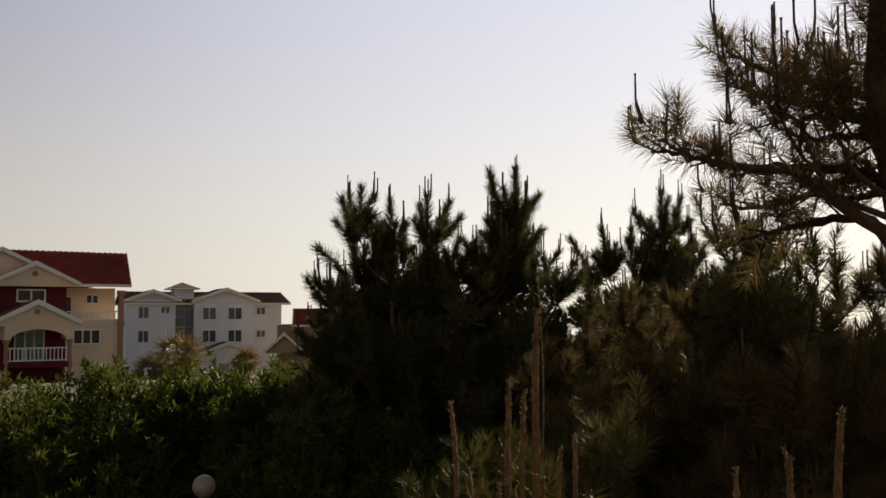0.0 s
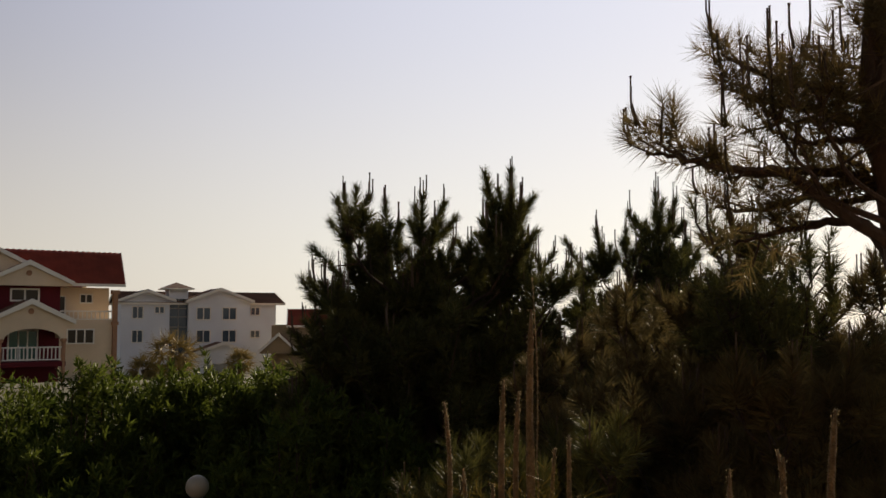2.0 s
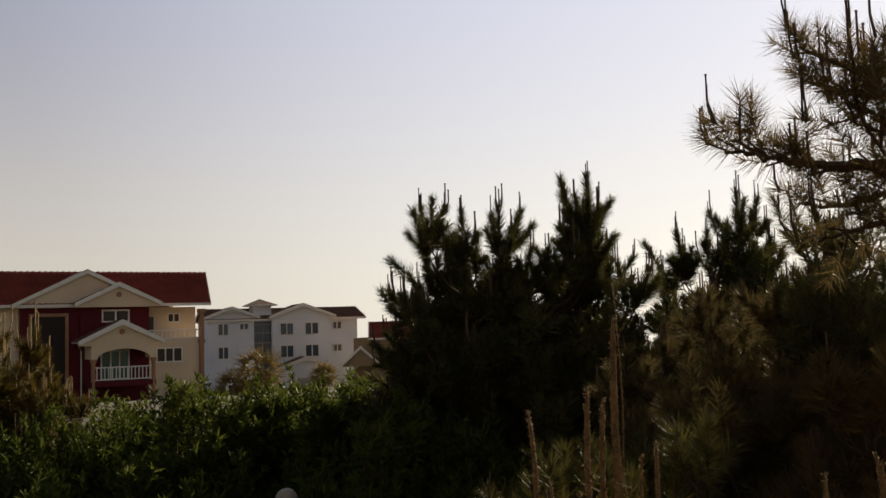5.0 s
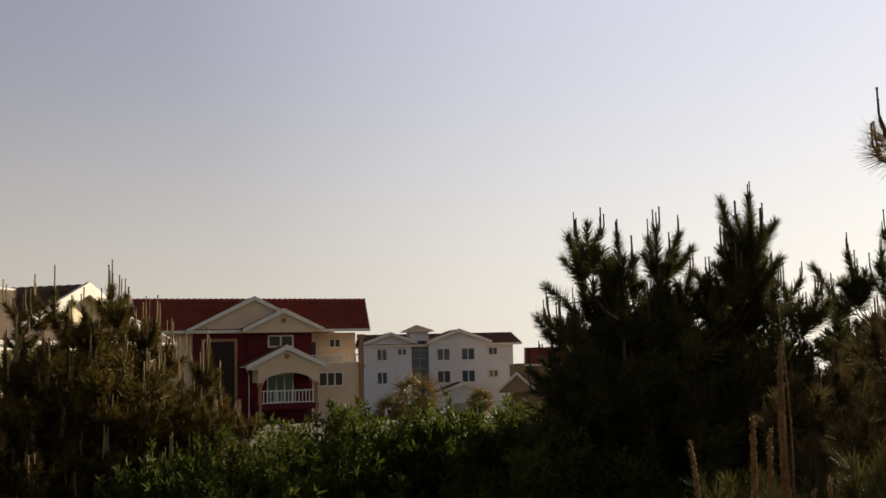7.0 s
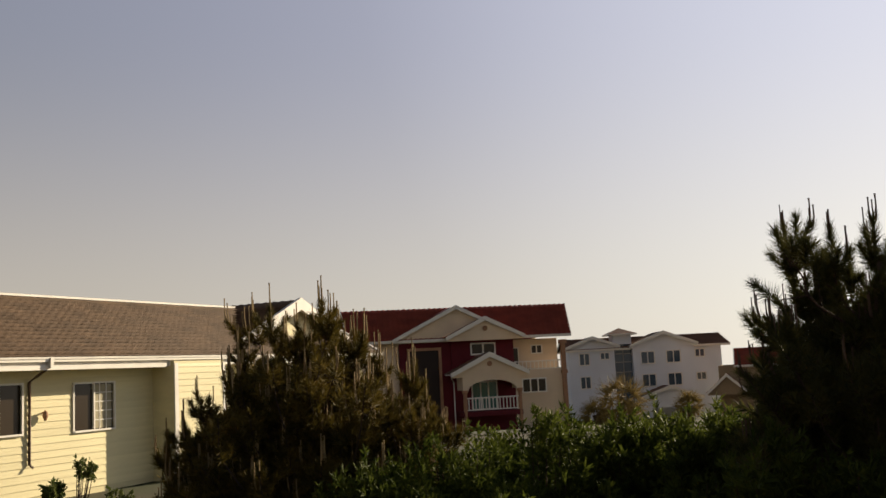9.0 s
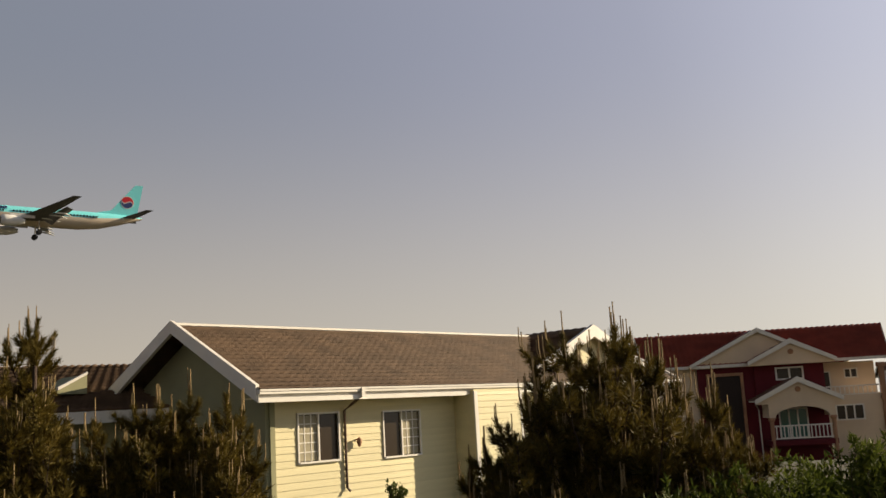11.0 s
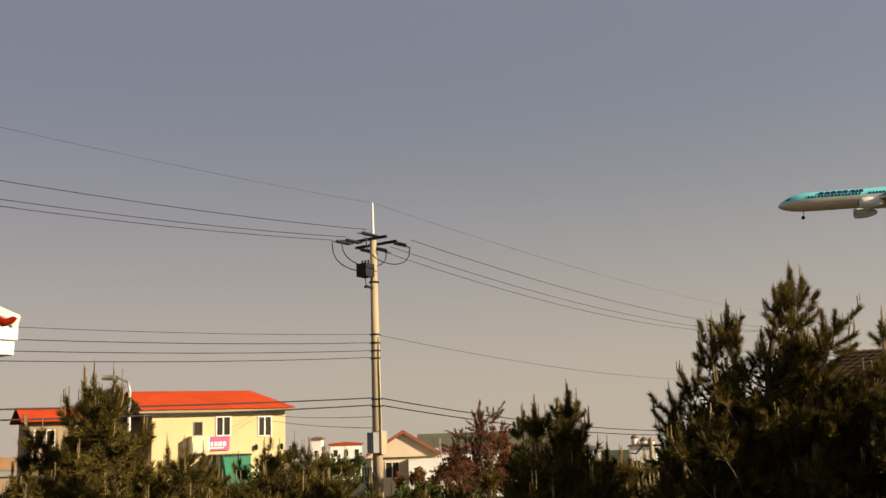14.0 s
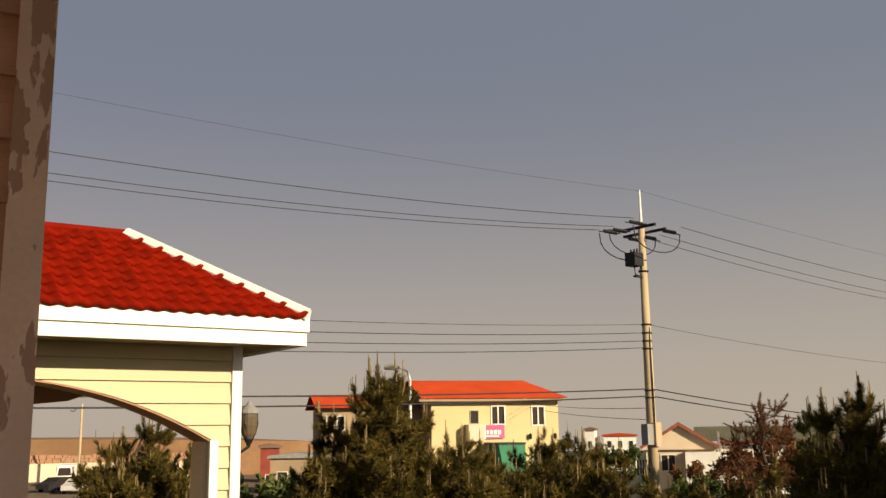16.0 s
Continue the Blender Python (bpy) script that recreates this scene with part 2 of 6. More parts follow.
def height(x, y):
    """The land: level garden, falling away to the village."""
    r = math.hypot(x, y)
    s = lambda a, b: (lambda t: t * t * (3 - 2 * t))(min(max((r - a) / (b - a), 0), 1))
    return -2.0 * s(38, 72) - 2.4 * s(66, 125) - 0.021 * max(r - 300, 0)


# ---- ground ----
def ground():
    bm = bmesh.new()
    radii = [0, 3, 8, 14, 20, 28, 36, 42, 48, 54, 60, 66, 72, 80, 90, 100, 112, 125, 160, 250, 500, 1200, 4500]
    rings = []
    for r in radii[1:]:
        rings.append([bm.verts.new((r * cos(2 * pi * k / 96), r * sin(2 * pi * k / 96), height(r, 0) + (0.05 * noise.noise((r * cos(k) * .3, r * sin(k) * .3, 0)) if r < 130 else 0))) for k in range(96)])
    c = bm.verts.new((0, 0, 0))
    for k in range(96):
        bm.faces.new((c, rings[0][k], rings[0][(k + 1) % 96]))
    for q, r in zip(rings, rings[1:]):
        for k in range(96):
            bm.faces.new((q[k], q[(k + 1) % 96], r[(k + 1) % 96], r[k]))
    return tagged(obj("ground", bm, M_GRASS, True), "rough grassy garden ground falling away to fields", "ground", kind="structure")


ground()


# ---- walls, windows, roofs ----
def wall(name, parent, u0, u1, z0, z1, y0, y1, holes, material, label=""):
    """An upright wall along x with openings (u0, u1, z0, z1) right through it."""
    bm = bmesh.new()
    us = sorted({u0, u1, *[h[0] for h in holes], *[h[1] for h in holes]})
    zs = sorted({z0, z1, *[h[2] for h in holes], *[h[3] for h in holes]})
    verts = {}

    def at(i, j, k):
        if (i, j, k) not in verts:
            verts[i, j, k] = bm.verts.new((us[i], (y0, y1)[k], zs[j]))
        return verts[i, j, k]

    def solid(i, j):
        if not (0 <= i < len(us) - 1 and 0 <= j < len(zs) - 1):
            return False
        u, z = (us[i] + us[i + 1]) / 2, (zs[j] + zs[j + 1]) / 2
        return not any(h[0] < u < h[1] and h[2] < z < h[3] for h in holes)
    for i in range(len(us) - 1):
        for j in range(len(zs) - 1):
            if not solid(i, j):
                continue
            bm.faces.new((at(i, j, 0), at(i + 1, j, 0), at(i + 1, j + 1, 0), at(i, j + 1, 0)))
            bm.faces.new((at(i, j + 1, 1), at(i + 1, j + 1, 1), at(i + 1, j, 1), at(i, j, 1)))
            for di, dj, p, q in ((-1, 0, (i, j + 1), (i, j)), (1, 0, (i + 1, j), (i + 1, j + 1)), (0, -1, (i, j), (i + 1, j)), (0, 1, (i + 1, j + 1), (i, j + 1))):
                if not solid(i + di, j + dj):
                    bm.faces.new((at(*q, 0), at(*p, 0), at(*p, 1), at(*q, 1)))
    return part(name, bm, material, parent, label)


def window(parent, u0, u1, z0, z1, y, frame_mat=None, pane_mat=None, leaves=2, bar=0.06, bars=None, name="window", proud=0.05):
    """A window in an opening: frame and sill round separate panes; bars are (across, up) glazing bars on each leaf."""
    frame_mat, pane_mat = frame_mat or M_WHITE, pane_mat or M_GLASS
    parent = parent.parent or parent
    bm = bmesh.new()
    box(bm, u0 - bar, u0, y - proud, y + 0.08, z0 - bar, z1 + bar), box(bm, u1, u1 + bar, y - proud, y + 0.08, z0 - bar, z1 + bar)
    box(bm, u0, u1, y - proud, y + 0.08, z1, z1 + bar), box(bm, u0, u1, y - proud - 0.02, y + 0.08, z0 - bar, z0)
    w = (u1 - u0) / leaves
    fr = part(name, bm, frame_mat, parent)
    for i in range(1, leaves):
        bpart("mullion", frame_mat, fr, u0 + i * w - bar * 0.5, u0 + i * w + bar * 0.5, y - proud * 0.6, y + 0.06, z0, z1)
    for i in range(leaves):
        bpart("pane", pane_mat, fr, u0 + i * w, u0 + (i + 1) * w, y + 0.03, y + 0.045, z0, z1)
        if bars and bars[i]:
            nb, nv = bars[i]
            bm = bmesh.new()
            for k in range(1, nb):
                x = u0 + (i + k / nb) * w
                box(bm, x - 0.012, x + 0.012, y + 0.012, y + 0.03, z0, z1)
            for k in range(1, nv):
                z = z0 + k / nv * (z1 - z0)
                box(bm, u0 + i * w, u0 + (i + 1) * w, y + 0.01, y + 0.028, z - 0.012, z + 0.012)
            part("glazing_bars", bm, M_WHITE, fr)
    return fr


def tiled_slope(name, parent, material, p0, p1, q0, q1, courses, waves, depth=0.028, step=0.045, sub=6):
    """A roof slope from the eave p0-p1 up to the ridge q0-q1: stepped courses of rolling tiles, a shell with thickness."""
    p0, p1, q0, q1 = (np.array(p, float) for p in (p0, p1, q0, q1))
    nrm = np.cross(p1 - p0, q0 - p0)
    nrm /= np.linalg.norm(nrm)
    if nrm[2] < 0:
        nrm = -nrm
    nx = waves * sub
    s = np.linspace(0, 1, nx + 1)
    wave = depth * (0.5 + 0.5 * np.cos(2 * pi * waves * s))
    rows = []
    lip = 1.1 * step / np.linalg.norm(q0 - p0)
    for c in range(courses):
        for f, lift in ((c / courses - lip, step), ((c + 1) / courses, 0.0)):
            a, b = p0 + (q0 - p0) * f, p1 + (q1 - p1) * f
            rows.append(a + (b - a) * s[:, None] + nrm * (wave + lift)[:, None])
    rows.insert(0, p0 + (p1 - p0) * s[:, None] - nrm * 0.02)
    v = np.concatenate(rows)
    m = nx + 1
    i = (np.arange(len(rows) - 1)[:, None] * m + np.arange(nx)[None]).ravel()
    tris = np.concatenate([np.stack([i, i + 1, i + m + 1], 1), np.stack([i, i + m + 1, i + m], 1)])
    return np_mesh(name, v, tris, material, parent)


def gable_roof(parent, u0, u1, ridge_z, eave_z, y_ridge, y_front, y_back, material, courses, waves, trim=True, fascia=0.2, depth=0.028, step=0.045, hip=0.0, boards=(0, 1), hip0=0.0):
    """Ridge along x: two tiled slopes, a ridge cap, white barge boards and fascias."""
    tiled_slope("roof_slope", parent, material, (u0, y_front, eave_z), (u1, y_front, eave_z), (u0 + hip0, y_ridge, ridge_z), (u1 - hip, y_ridge, ridge_z), courses, waves, depth, step)
    tiled_slope("roof_slope", parent, material, (u0, y_back, eave_z), (u1, y_back, eave_z), (u0 + hip0, y_ridge, ridge_z), (u1 - hip, y_ridge, ridge_z), max(courses // 2, 3), waves, depth, step, sub=4)
    if hip > 0:
        tiled_slope("roof_slope", parent, material, (u1, y_front, eave_z), (u1, y_back, eave_z), (u1 - hip, y_ridge - 0.01, ridge_z), (u1 - hip, y_ridge + 0.01, ridge_z), courses, 10, depth, step)
    if hip0 > 0:
        tiled_slope("roof_slope", parent, material, (u0, y_front, eave_z), (u0, y_back, eave_z), (u0 + hip0, y_ridge - 0.01, ridge_z), (u0 + hip0, y_ridge + 0.01, ridge_z), courses, 10, depth, step)
    if trim:
        bpart("fascia", M_WHITE, parent, u0, u1, y_front - 0.02, y_front + 0.06, eave_z - fascia, eave_z + 0.01)
        bpart("fascia", M_WHITE, parent, u0, u1, y_back - 0.06, y_back + 0.02, eave_z - fascia, eave_z + 0.01)
        for u in [(u0 - 0.04, u1 - 0.06)[k] for k in boards]:
            prow = -hip if hip < 0 and u > u0 else 0
            for yy in (y_front, y_back):
                bm = bmesh.new()
                v = [bm.verts.new(p) for x in (u, u + 0.1) for p in ((x, yy, eave_z + 0.03 + step), (x + prow, y_ridge, ridge_z + 0.03 + step), (x + prow, y_ridge, ridge_z - 0.2), (x, yy, eave_z - fascia))]
                for f in ((0, 1, 2, 3), (7, 6, 5, 4), (0, 4, 5, 1), (1, 5, 6, 2), (2, 6, 7, 3), (3, 7, 4, 0)):
                    bm.faces.new([v[i] for i in f])
                part("barge_board", bm, M_WHITE, parent)


def front_gable(parent, uc, half, apex_z, eave_z, y_front, y_back, roof_mat, wall_mat, over=0.25, trim=0.28, fill=True, trim_mat=None):
    """A gable that faces the front: ridge along y, white barge boards, filled triangle."""
    rise = apex_z - eave_z
    for s in (-1, 1):
        tiled_slope("gable_roof", parent, roof_mat, (uc + s * half, y_front, eave_z), (uc + s * half, y_back, eave_z), (uc, y_front, apex_z), (uc, y_back, apex_z), 5, max(int((y_back - y_front) / 0.35), 2), sub=4)
        bm = bmesh.new()
        prism(bm, [(uc + s * half, eave_z + 0.05), (uc, apex_z + 0.08), (uc, apex_z - trim), (uc + s * (half - 0.02), eave_z - trim + 0.04)], y_front - 0.08, y_front + 0.05)
        part("barge_board", bm, trim_mat or M_WHITE, parent)
        bm = bmesh.new()
        prism(bm, [(uc + s * half, eave_z - 0.04), (uc, apex_z - 0.05), (uc, apex_z - 0.12), (uc + s * half, eave_z - 0.11)], y_front, y_back)
        part("soffit", bm, M_WHITE, parent)
    if fill:
        bm = bmesh.new()
        prism(bm, [(uc - half + 0.1, eave_z - trim), (uc + half - 0.1, eave_z - trim), (uc + half - 0.1, eave_z - 0.1), (uc, apex_z - 0.15), (uc - half + 0.1, eave_z - 0.1)], y_front + over, y_front + over + 0.15)
        part("gable_wall", bm, wall_mat, parent)


def clapboards(parent, u0, u1, z0, z1, y, expo, material, holes=(), thick=0.022):
    """Lapped boards, each one its own piece, cut round the openings."""
    meshes = {}
    k = 0
    while z0 + k * expo < z1 - 0.02:
        a, b = z0 + k * expo, min(z0 + (k + 1) * expo, z1)
        cuts = sorted((h[0], h[1]) for h in holes if h[2] < (a + b) / 2 < h[3])
        u = u0
        for lo, hi in cuts + [(u1, u1)]:
            if lo - u > 0.03:
                key = (round(lo - u, 2), round(b - a, 3))
                if key not in meshes:
                    bm = bmesh.new()
                    L, h = lo - u, b - a
                    v0 = [bm.verts.new(p) for p in ((0, -thick, 0), (L, -thick, 0), (L, -0.006, h + 0.004), (0, -0.006, h + 0.004))]
                    v1 = [bm.verts.new(p) for p in ((0, 0.003, 0), (L, 0.003, 0), (L, 0.003, h + 0.004), (0, 0.003, h + 0.004))]
                    bm.faces.new(v0), bm.faces.new(v1[::-1])
                    for i in range(4):
                        bm.faces.new((v0[i], v1[i], v1[(i + 1) % 4], v0[(i + 1) % 4]))
                    bmesh.ops.recalc_face_normals(bm, faces=bm.faces)
                    me = bpy.data.meshes.new("clapboard")
                    bm.to_mesh(me), bm.free()
                    me.materials.append(material)
                    meshes[key] = me
                piece("clapboard", meshes[key], parent, (u, y, a))
            u = hi
        k += 1


# ---- the cream bungalow: x runs along its front, y goes in ----
def cream_house():
    h = thing("bungalow", "cream clapboard bungalow with grey-brown tiled roof and white trim", "house", (-18.6, 0, 0), 90)
    W1, W2 = (15.16, 16.42, 1.62, 2.74), (18.0, 19.34, 1.56, 2.70)
    front = wall("front_wall", h, 14.38, 32.2, -0.2, 3.25, 0.0, 0.18, [W1, W2], M_CREAM)
    clapboards(front, 14.42, 20.8, 0.15, 3.05, 0.0, 0.17, M_CREAM, [(W[0] - .06, W[1] + .06, W[2] - .06, W[3] + .06) for W in (W1, W2)])
    # gable end turned from the sun: its shade is part of the wall colour
    bm = bmesh.new()
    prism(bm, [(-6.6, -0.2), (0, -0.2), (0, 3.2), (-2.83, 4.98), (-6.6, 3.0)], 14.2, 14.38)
    g = part("gable_wall", bm, M_GREEN_SHADE, h, "grey-green gable end wall with shade in its colour")
    for v in g.data.vertices:
        v.co = (v.co.y, -v.co.x, v.co.z)
    g.data.flip_normals()
    # corner board painted in the gable's shade tone
    bpart("corner_board", M_GREEN_SHADE, h, 14.30, 14.44, -0.05, 0.0, 0, 3.05)
    wall("back_wall", h, 14.38, 32.2, -0.2, 3.2, 6.3, 6.5, [], M_CREAM)
    wall("end_wall", h, 32.0, 32.2, -0.2, 3.2, 0.18, 6.3, [], M_CREAM)
    bpart("ceiling", M_WHITE, h, 14.4, 32.0, 0.18, 6.3, 3.0, 3.05)
    # projecting bay
    bay = wall("bay", h, 20.8, 22.9, -0.2, 3.2, -0.77, 0.0, [], M_CREAM)
    clapboards(bay, 20.92, 22.86, 0.15, 3.12, -0.77, 0.17, M_CREAM)
    bpart("corner_board", M_WHITE, bay, 20.79, 20.93, -0.80, -0.76, 0, 3.15)
    bpart("corner_board", M_WHITE, bay, 22.85, 22.95, -0.80, -0.76, 0, 3.15)
    gable_roof(h, 13.52, 32.6, 5.13, 3.32, 2.83, -0.62, 6.4, M_GREYTILE, 17, 70, fascia=0.24, depth=0.012, step=0.10)
    bpart("ridge_cap", M_WHITE, h, 13.5, 28.2, 2.76, 2.9, 5.14, 5.2)
    bm = bmesh.new()
    box(bm, 13.5, 32.6, -0.74, -0.64, 3.235, 3.33), box(bm, 13.5, 32.6, -0.76, -0.74, 3.30, 3.345)
    part("gutter", bm, M_WHITE, h)
    bpart("eave_board", M_WHITE, h, 13.5, 20.6, -0.69, -0.645, 3.05, 3.16)
    bpart("gutter_joint", M_WHITE, h, 16.57, 16.67, -0.79, -0.6, 3.10, 3.33)
    bm = bmesh.new()
    tube(bm, [(16.62, -0.66, 3.1), (16.62, -0.3, 2.92), (16.62, -0.06, 2.8), (16.62, -0.06, 0.9), (16.66, -0.14, 0.82)], 0.035, 8)
    part("downpipe", bm, M_PIPE, h, "brown metal downpipe", smooth=True)
    bpart("soffit", M_CREAM, h, 13.6, 32.4, -0.6, -0.003, 3.14, 3.17)
    for W, bars in ((W1, ((3, 5), None)), (W2, (None, (3, 5)))):
        fr = window(front, *W, 0.0, leaves=2, bar=0.045, bars=bars)
        i = 0 if bars[0] else 1
        w = (W[1] - W[0]) / 2
        bpart("curtain", M_CURTAIN, fr, W[0] + i * w + .03, W[0] + (i + 1) * w - .03, 0.022, 0.028, W[2] + .02, W[3] - .02)
    bm = bmesh.new()
    tube(bm, [(17.0, -0.02, 2.05), (17.0, -0.1, 2.08), (17.02, -0.13, 2.02)], 0.02, 6)
    lathe(bm, [(0.03, -0.12), (0.07, 0.0), (0.05, 0.08), (0.01, 0.12)], 10, (17.02, -0.13, 2.0))
    part("wall_lamp", bm, M_STONE, h)
    # cross gable at the far end
    front_gable(h, 28.5, 4.1, 5.26, 3.53, 0.25, 3.1, M_GREYTILE, M_CREAM, trim=0.34)
    # small dormer on the side roof
    bm = bmesh.new()
    prism(bm, [(11.9, 3.70), (12.7, 4.10), (12.7, 4.17), (11.9, 3.78)], 5.5, 5.6)
    edge = part("dormer_edge", bm, M_WHITE, h)
    bm = bmesh.new()
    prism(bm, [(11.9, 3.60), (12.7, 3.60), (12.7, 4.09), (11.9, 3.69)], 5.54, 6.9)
    part("dormer_side", bm, M_GREEN_SHADE, edge)
    return h


cream_house()


def annex():
    """The lower building behind the bungalow, turned a little away from it."""
    h = thing("annex", "low grey-green annex with rolled grey-brown tiles behind the bungalow", "house", (-26.0, 15.3, 0), 70)
    win = (-3.4, -2.2, 1.5, 2.6)
    w = wall("front_wall", h, -6.2, 0.8, -0.2, 3.1, -2.9, -2.7, [win], M_GREEN_SHADE)
    window(w, *win, -2.9, leaves=1, bar=0.08)
    wall("back_wall", h, -6.2, 0.8, -0.2, 3.1, 2.7, 2.9, [], M_GREEN_SHADE)
    wall("end_wall", h, -6.2, -6.0, -0.2, 3.1, -2.7, 2.7, [], M_GREEN_SHADE)
    gable_roof(h, -6.9, 1.0, 4.5, 3.12, 0, -3.5, 3.5, M_GREYTILE, 12, 26, fascia=0.3, depth=0.035, step=0.07, hip0=2.6, boards=())
    bpart("soffit", M_GREEN_SHADE, h, -6.8, 0.9, -3.42, -2.9, 2.95, 2.99)


annex()


# ---- the red-roofed villa ----
def red_house():
    c, th = 73.4, 36
    h = thing("villa", "three-storey beige and maroon villa with dark red tiled roof", "house", polar(th, c), th)
    big = (11.4, 13.6, -1.5, 4.1)
    up, low, mid = (16.2, 17.95, 3.72, 4.42), (16.1, 17.95, -0.46, 1.5), (20.1, 21.9, 0.62, 1.55)
    top, side = (21.4, 22.2, 3.6, 4.15), (19.75, 20.25, 2.3, 4.0)
    wall("left_wall", h, 7.6, 10.6, -4, 4.9, 0.6, 0.9, [], M_BEIGE)
    mw = wall("maroon_wall", h, 10.6, 14.6, -4, 4.8, 0.2, 0.5, [big], M_MAROON)
    window(mw, *big, 0.2, M_STONE, M_DARKGLASS, 1, bar=0.22, name="tall_window", proud=0.12)
    cw = wall("maroon_wall", h, 14.6, 19.5, -4, 4.7, 0.0, 0.3, [up, low], M_MAROON)
    window(cw, *up, 0.0, leaves=2, bar=0.12)
    window(cw, *low, 0.0, None, M_TEALGLASS, 3, bar=0.1)
    rw = wall("right_wall", h, 19.5, 23.5, -4, 2.3, 0.0, 0.3, [mid], M_BEIGE)
    window(rw, *mid, 0.0, M_WHITE, M_GLASS, 3, bar=0.1)
    rw2 = wall("recess_wall", h, 19.5, 23.5, 2.3, 4.7, 1.6, 1.9, [top, side], M_BEIGE)
    window(rw2, *top, 1.6, M_WHITE, leaves=2, bar=0.09)
    window(rw2, *side, 1.6, leaves=1, bar=0.08)
    bpart("recess_floor", M_BEIGE, h, 19.5, 23.5, 0.3, 1.6, 2.0, 2.3)
    wall("end_wall", h, 23.3, 23.5, -4, 4.7, 1.9, 10, [], M_BEIGE)
    wall("end_wall", h, 7.6, 7.8, -4, 4.9, 0.9, 10, [], M_BEIGE)
    wall("back_wall", h, 7.6, 23.5, -4, 4.7, 10, 10.3, [], M_BEIGE)
    bm = bmesh.new()
    box(bm, 23.28, 23.6, -0.25, 0.05, -4, 4.3), box(bm, 23.15, 23.72, -0.35, 0.12, 4.2, 4.5), box(bm, 23.2, 23.68, -0.3, 0.1, 1.9, 2.15)
    part("corner_column", bm, M_STONE, h, "orange-brown stone corner column")
    gable_roof(h, 6.7, 24.1, 7.62, 4.95, 5.2, -0.3, 10.6, M_REDTILE, 9, 44, fascia=0.2, depth=0.06, step=0.03, hip=-1.4)
    front_gable(h, 15.0, 5.0, 7.4, 4.95, -0.45, 5.0, M_REDTILE, M_BEIGE, over=0.2, trim=0.24)
    front_gable(h, 17.1, 3.1, 6.45, 4.98, -1.1, 2.0, M_REDTILE, M_BEIGE, over=0.2, trim=0.27)
    front_gable(h, 17.0, 3.0, 3.7, 2.25, -2.4, 0.0, M_BROWNTILE, M_BEIGE, over=0.2, trim=0.3)
    # porch with an arch over the balcony
    bm = bmesh.new()
    n, arch = 14, []
    for i in range(n + 1):
        a = pi * i / n
        arch.append((17.15 - 1.85 * cos(a), 0.95 + 0.75 * sin(a)))
    prism(bm, [(14.9, 0.95), (14.9, 2.0), (19.4, 2.0), (19.4, 0.95)] + arch[::-1], -2.2, -1.95)
    part("porch_arch", bm, M_BEIGE, h)
    for u in (15.05, 19.25):
        bm = bmesh.new()
        lathe(bm, [(0.24, -4), (0.24, -3.7), (0.16, -3.6), (0.15, 0.7), (0.24, 0.85), (0.24, 1.0)], 12, (u, -2.08, 0))
        part("porch_column", bm, M_STONE, h)
    bpart("balcony_floor", M_MAROON, h, 14.9, 19.4, -2.2, 0.0, -0.95, -0.6)
    bpart("porch_side", M_BEIGE, h, 14.9, 15.1, -1.95, 0.0, 1.0, 2.2)
    bpart("porch_side", M_BEIGE, h, 19.2, 19.4, -1.95, 0.0, 1.0, 2.2)

    def rail(u0, u1, y, z0, z1, step):
        r = bpart("railing", M_WHITE, h, u0, u1, y - 0.05, y + 0.05, z1 - 0.1, z1)
        bpart("bottom_rail", M_WHITE, r, u0, u1, y - 0.04, y + 0.04, z0, z0 + 0.08)
        bm = bmesh.new()
        box(bm, -0.035, 0.035, -0.03, 0.03, 0, z1 - z0 - 0.1)
        me = bpy.data.meshes.new("baluster")
        bm.to_mesh(me), bm.free()
        me.materials.append(M_WHITE)
        k = int((u1 - u0) / step)
        for i in range(k + 1):
            piece("baluster", me, r, (u0 + 0.04 + i * (u1 - u0 - 0.08) / k, y, z0 + 0.04))
    rail(15.0, 19.3, -2.1, -0.5, 0.45, 0.26)
    rail(19.5, 23.4, 0.1, 2.3, 2.98, 0.3)
    bm = bmesh.new()
    tube(bm, [(14.0, -2.4, 2.1), (14.2, -1.6, 1.9), (14.65, -0.05, 1.6), (14.65, -0.05, -4)], 0.05, 6)
    part("downpipe", bm, M_WHITE, h)
    for uc, zc, y in ((17.1, 5.6, -0.92), (17.0, 2.9, -2.22)):
        bm = bmesh.new()
        lathe(bm, [(0.2, 0), (0.2, 0.05), (0.13, 0.06), (0.12, 0.02)], 14)
        v = part("gable_vent", bm, M_STONE, h)
        v.location, v.rotation_euler = (uc, y, zc), (pi / 2, 0, 0)
    return h


red_house()


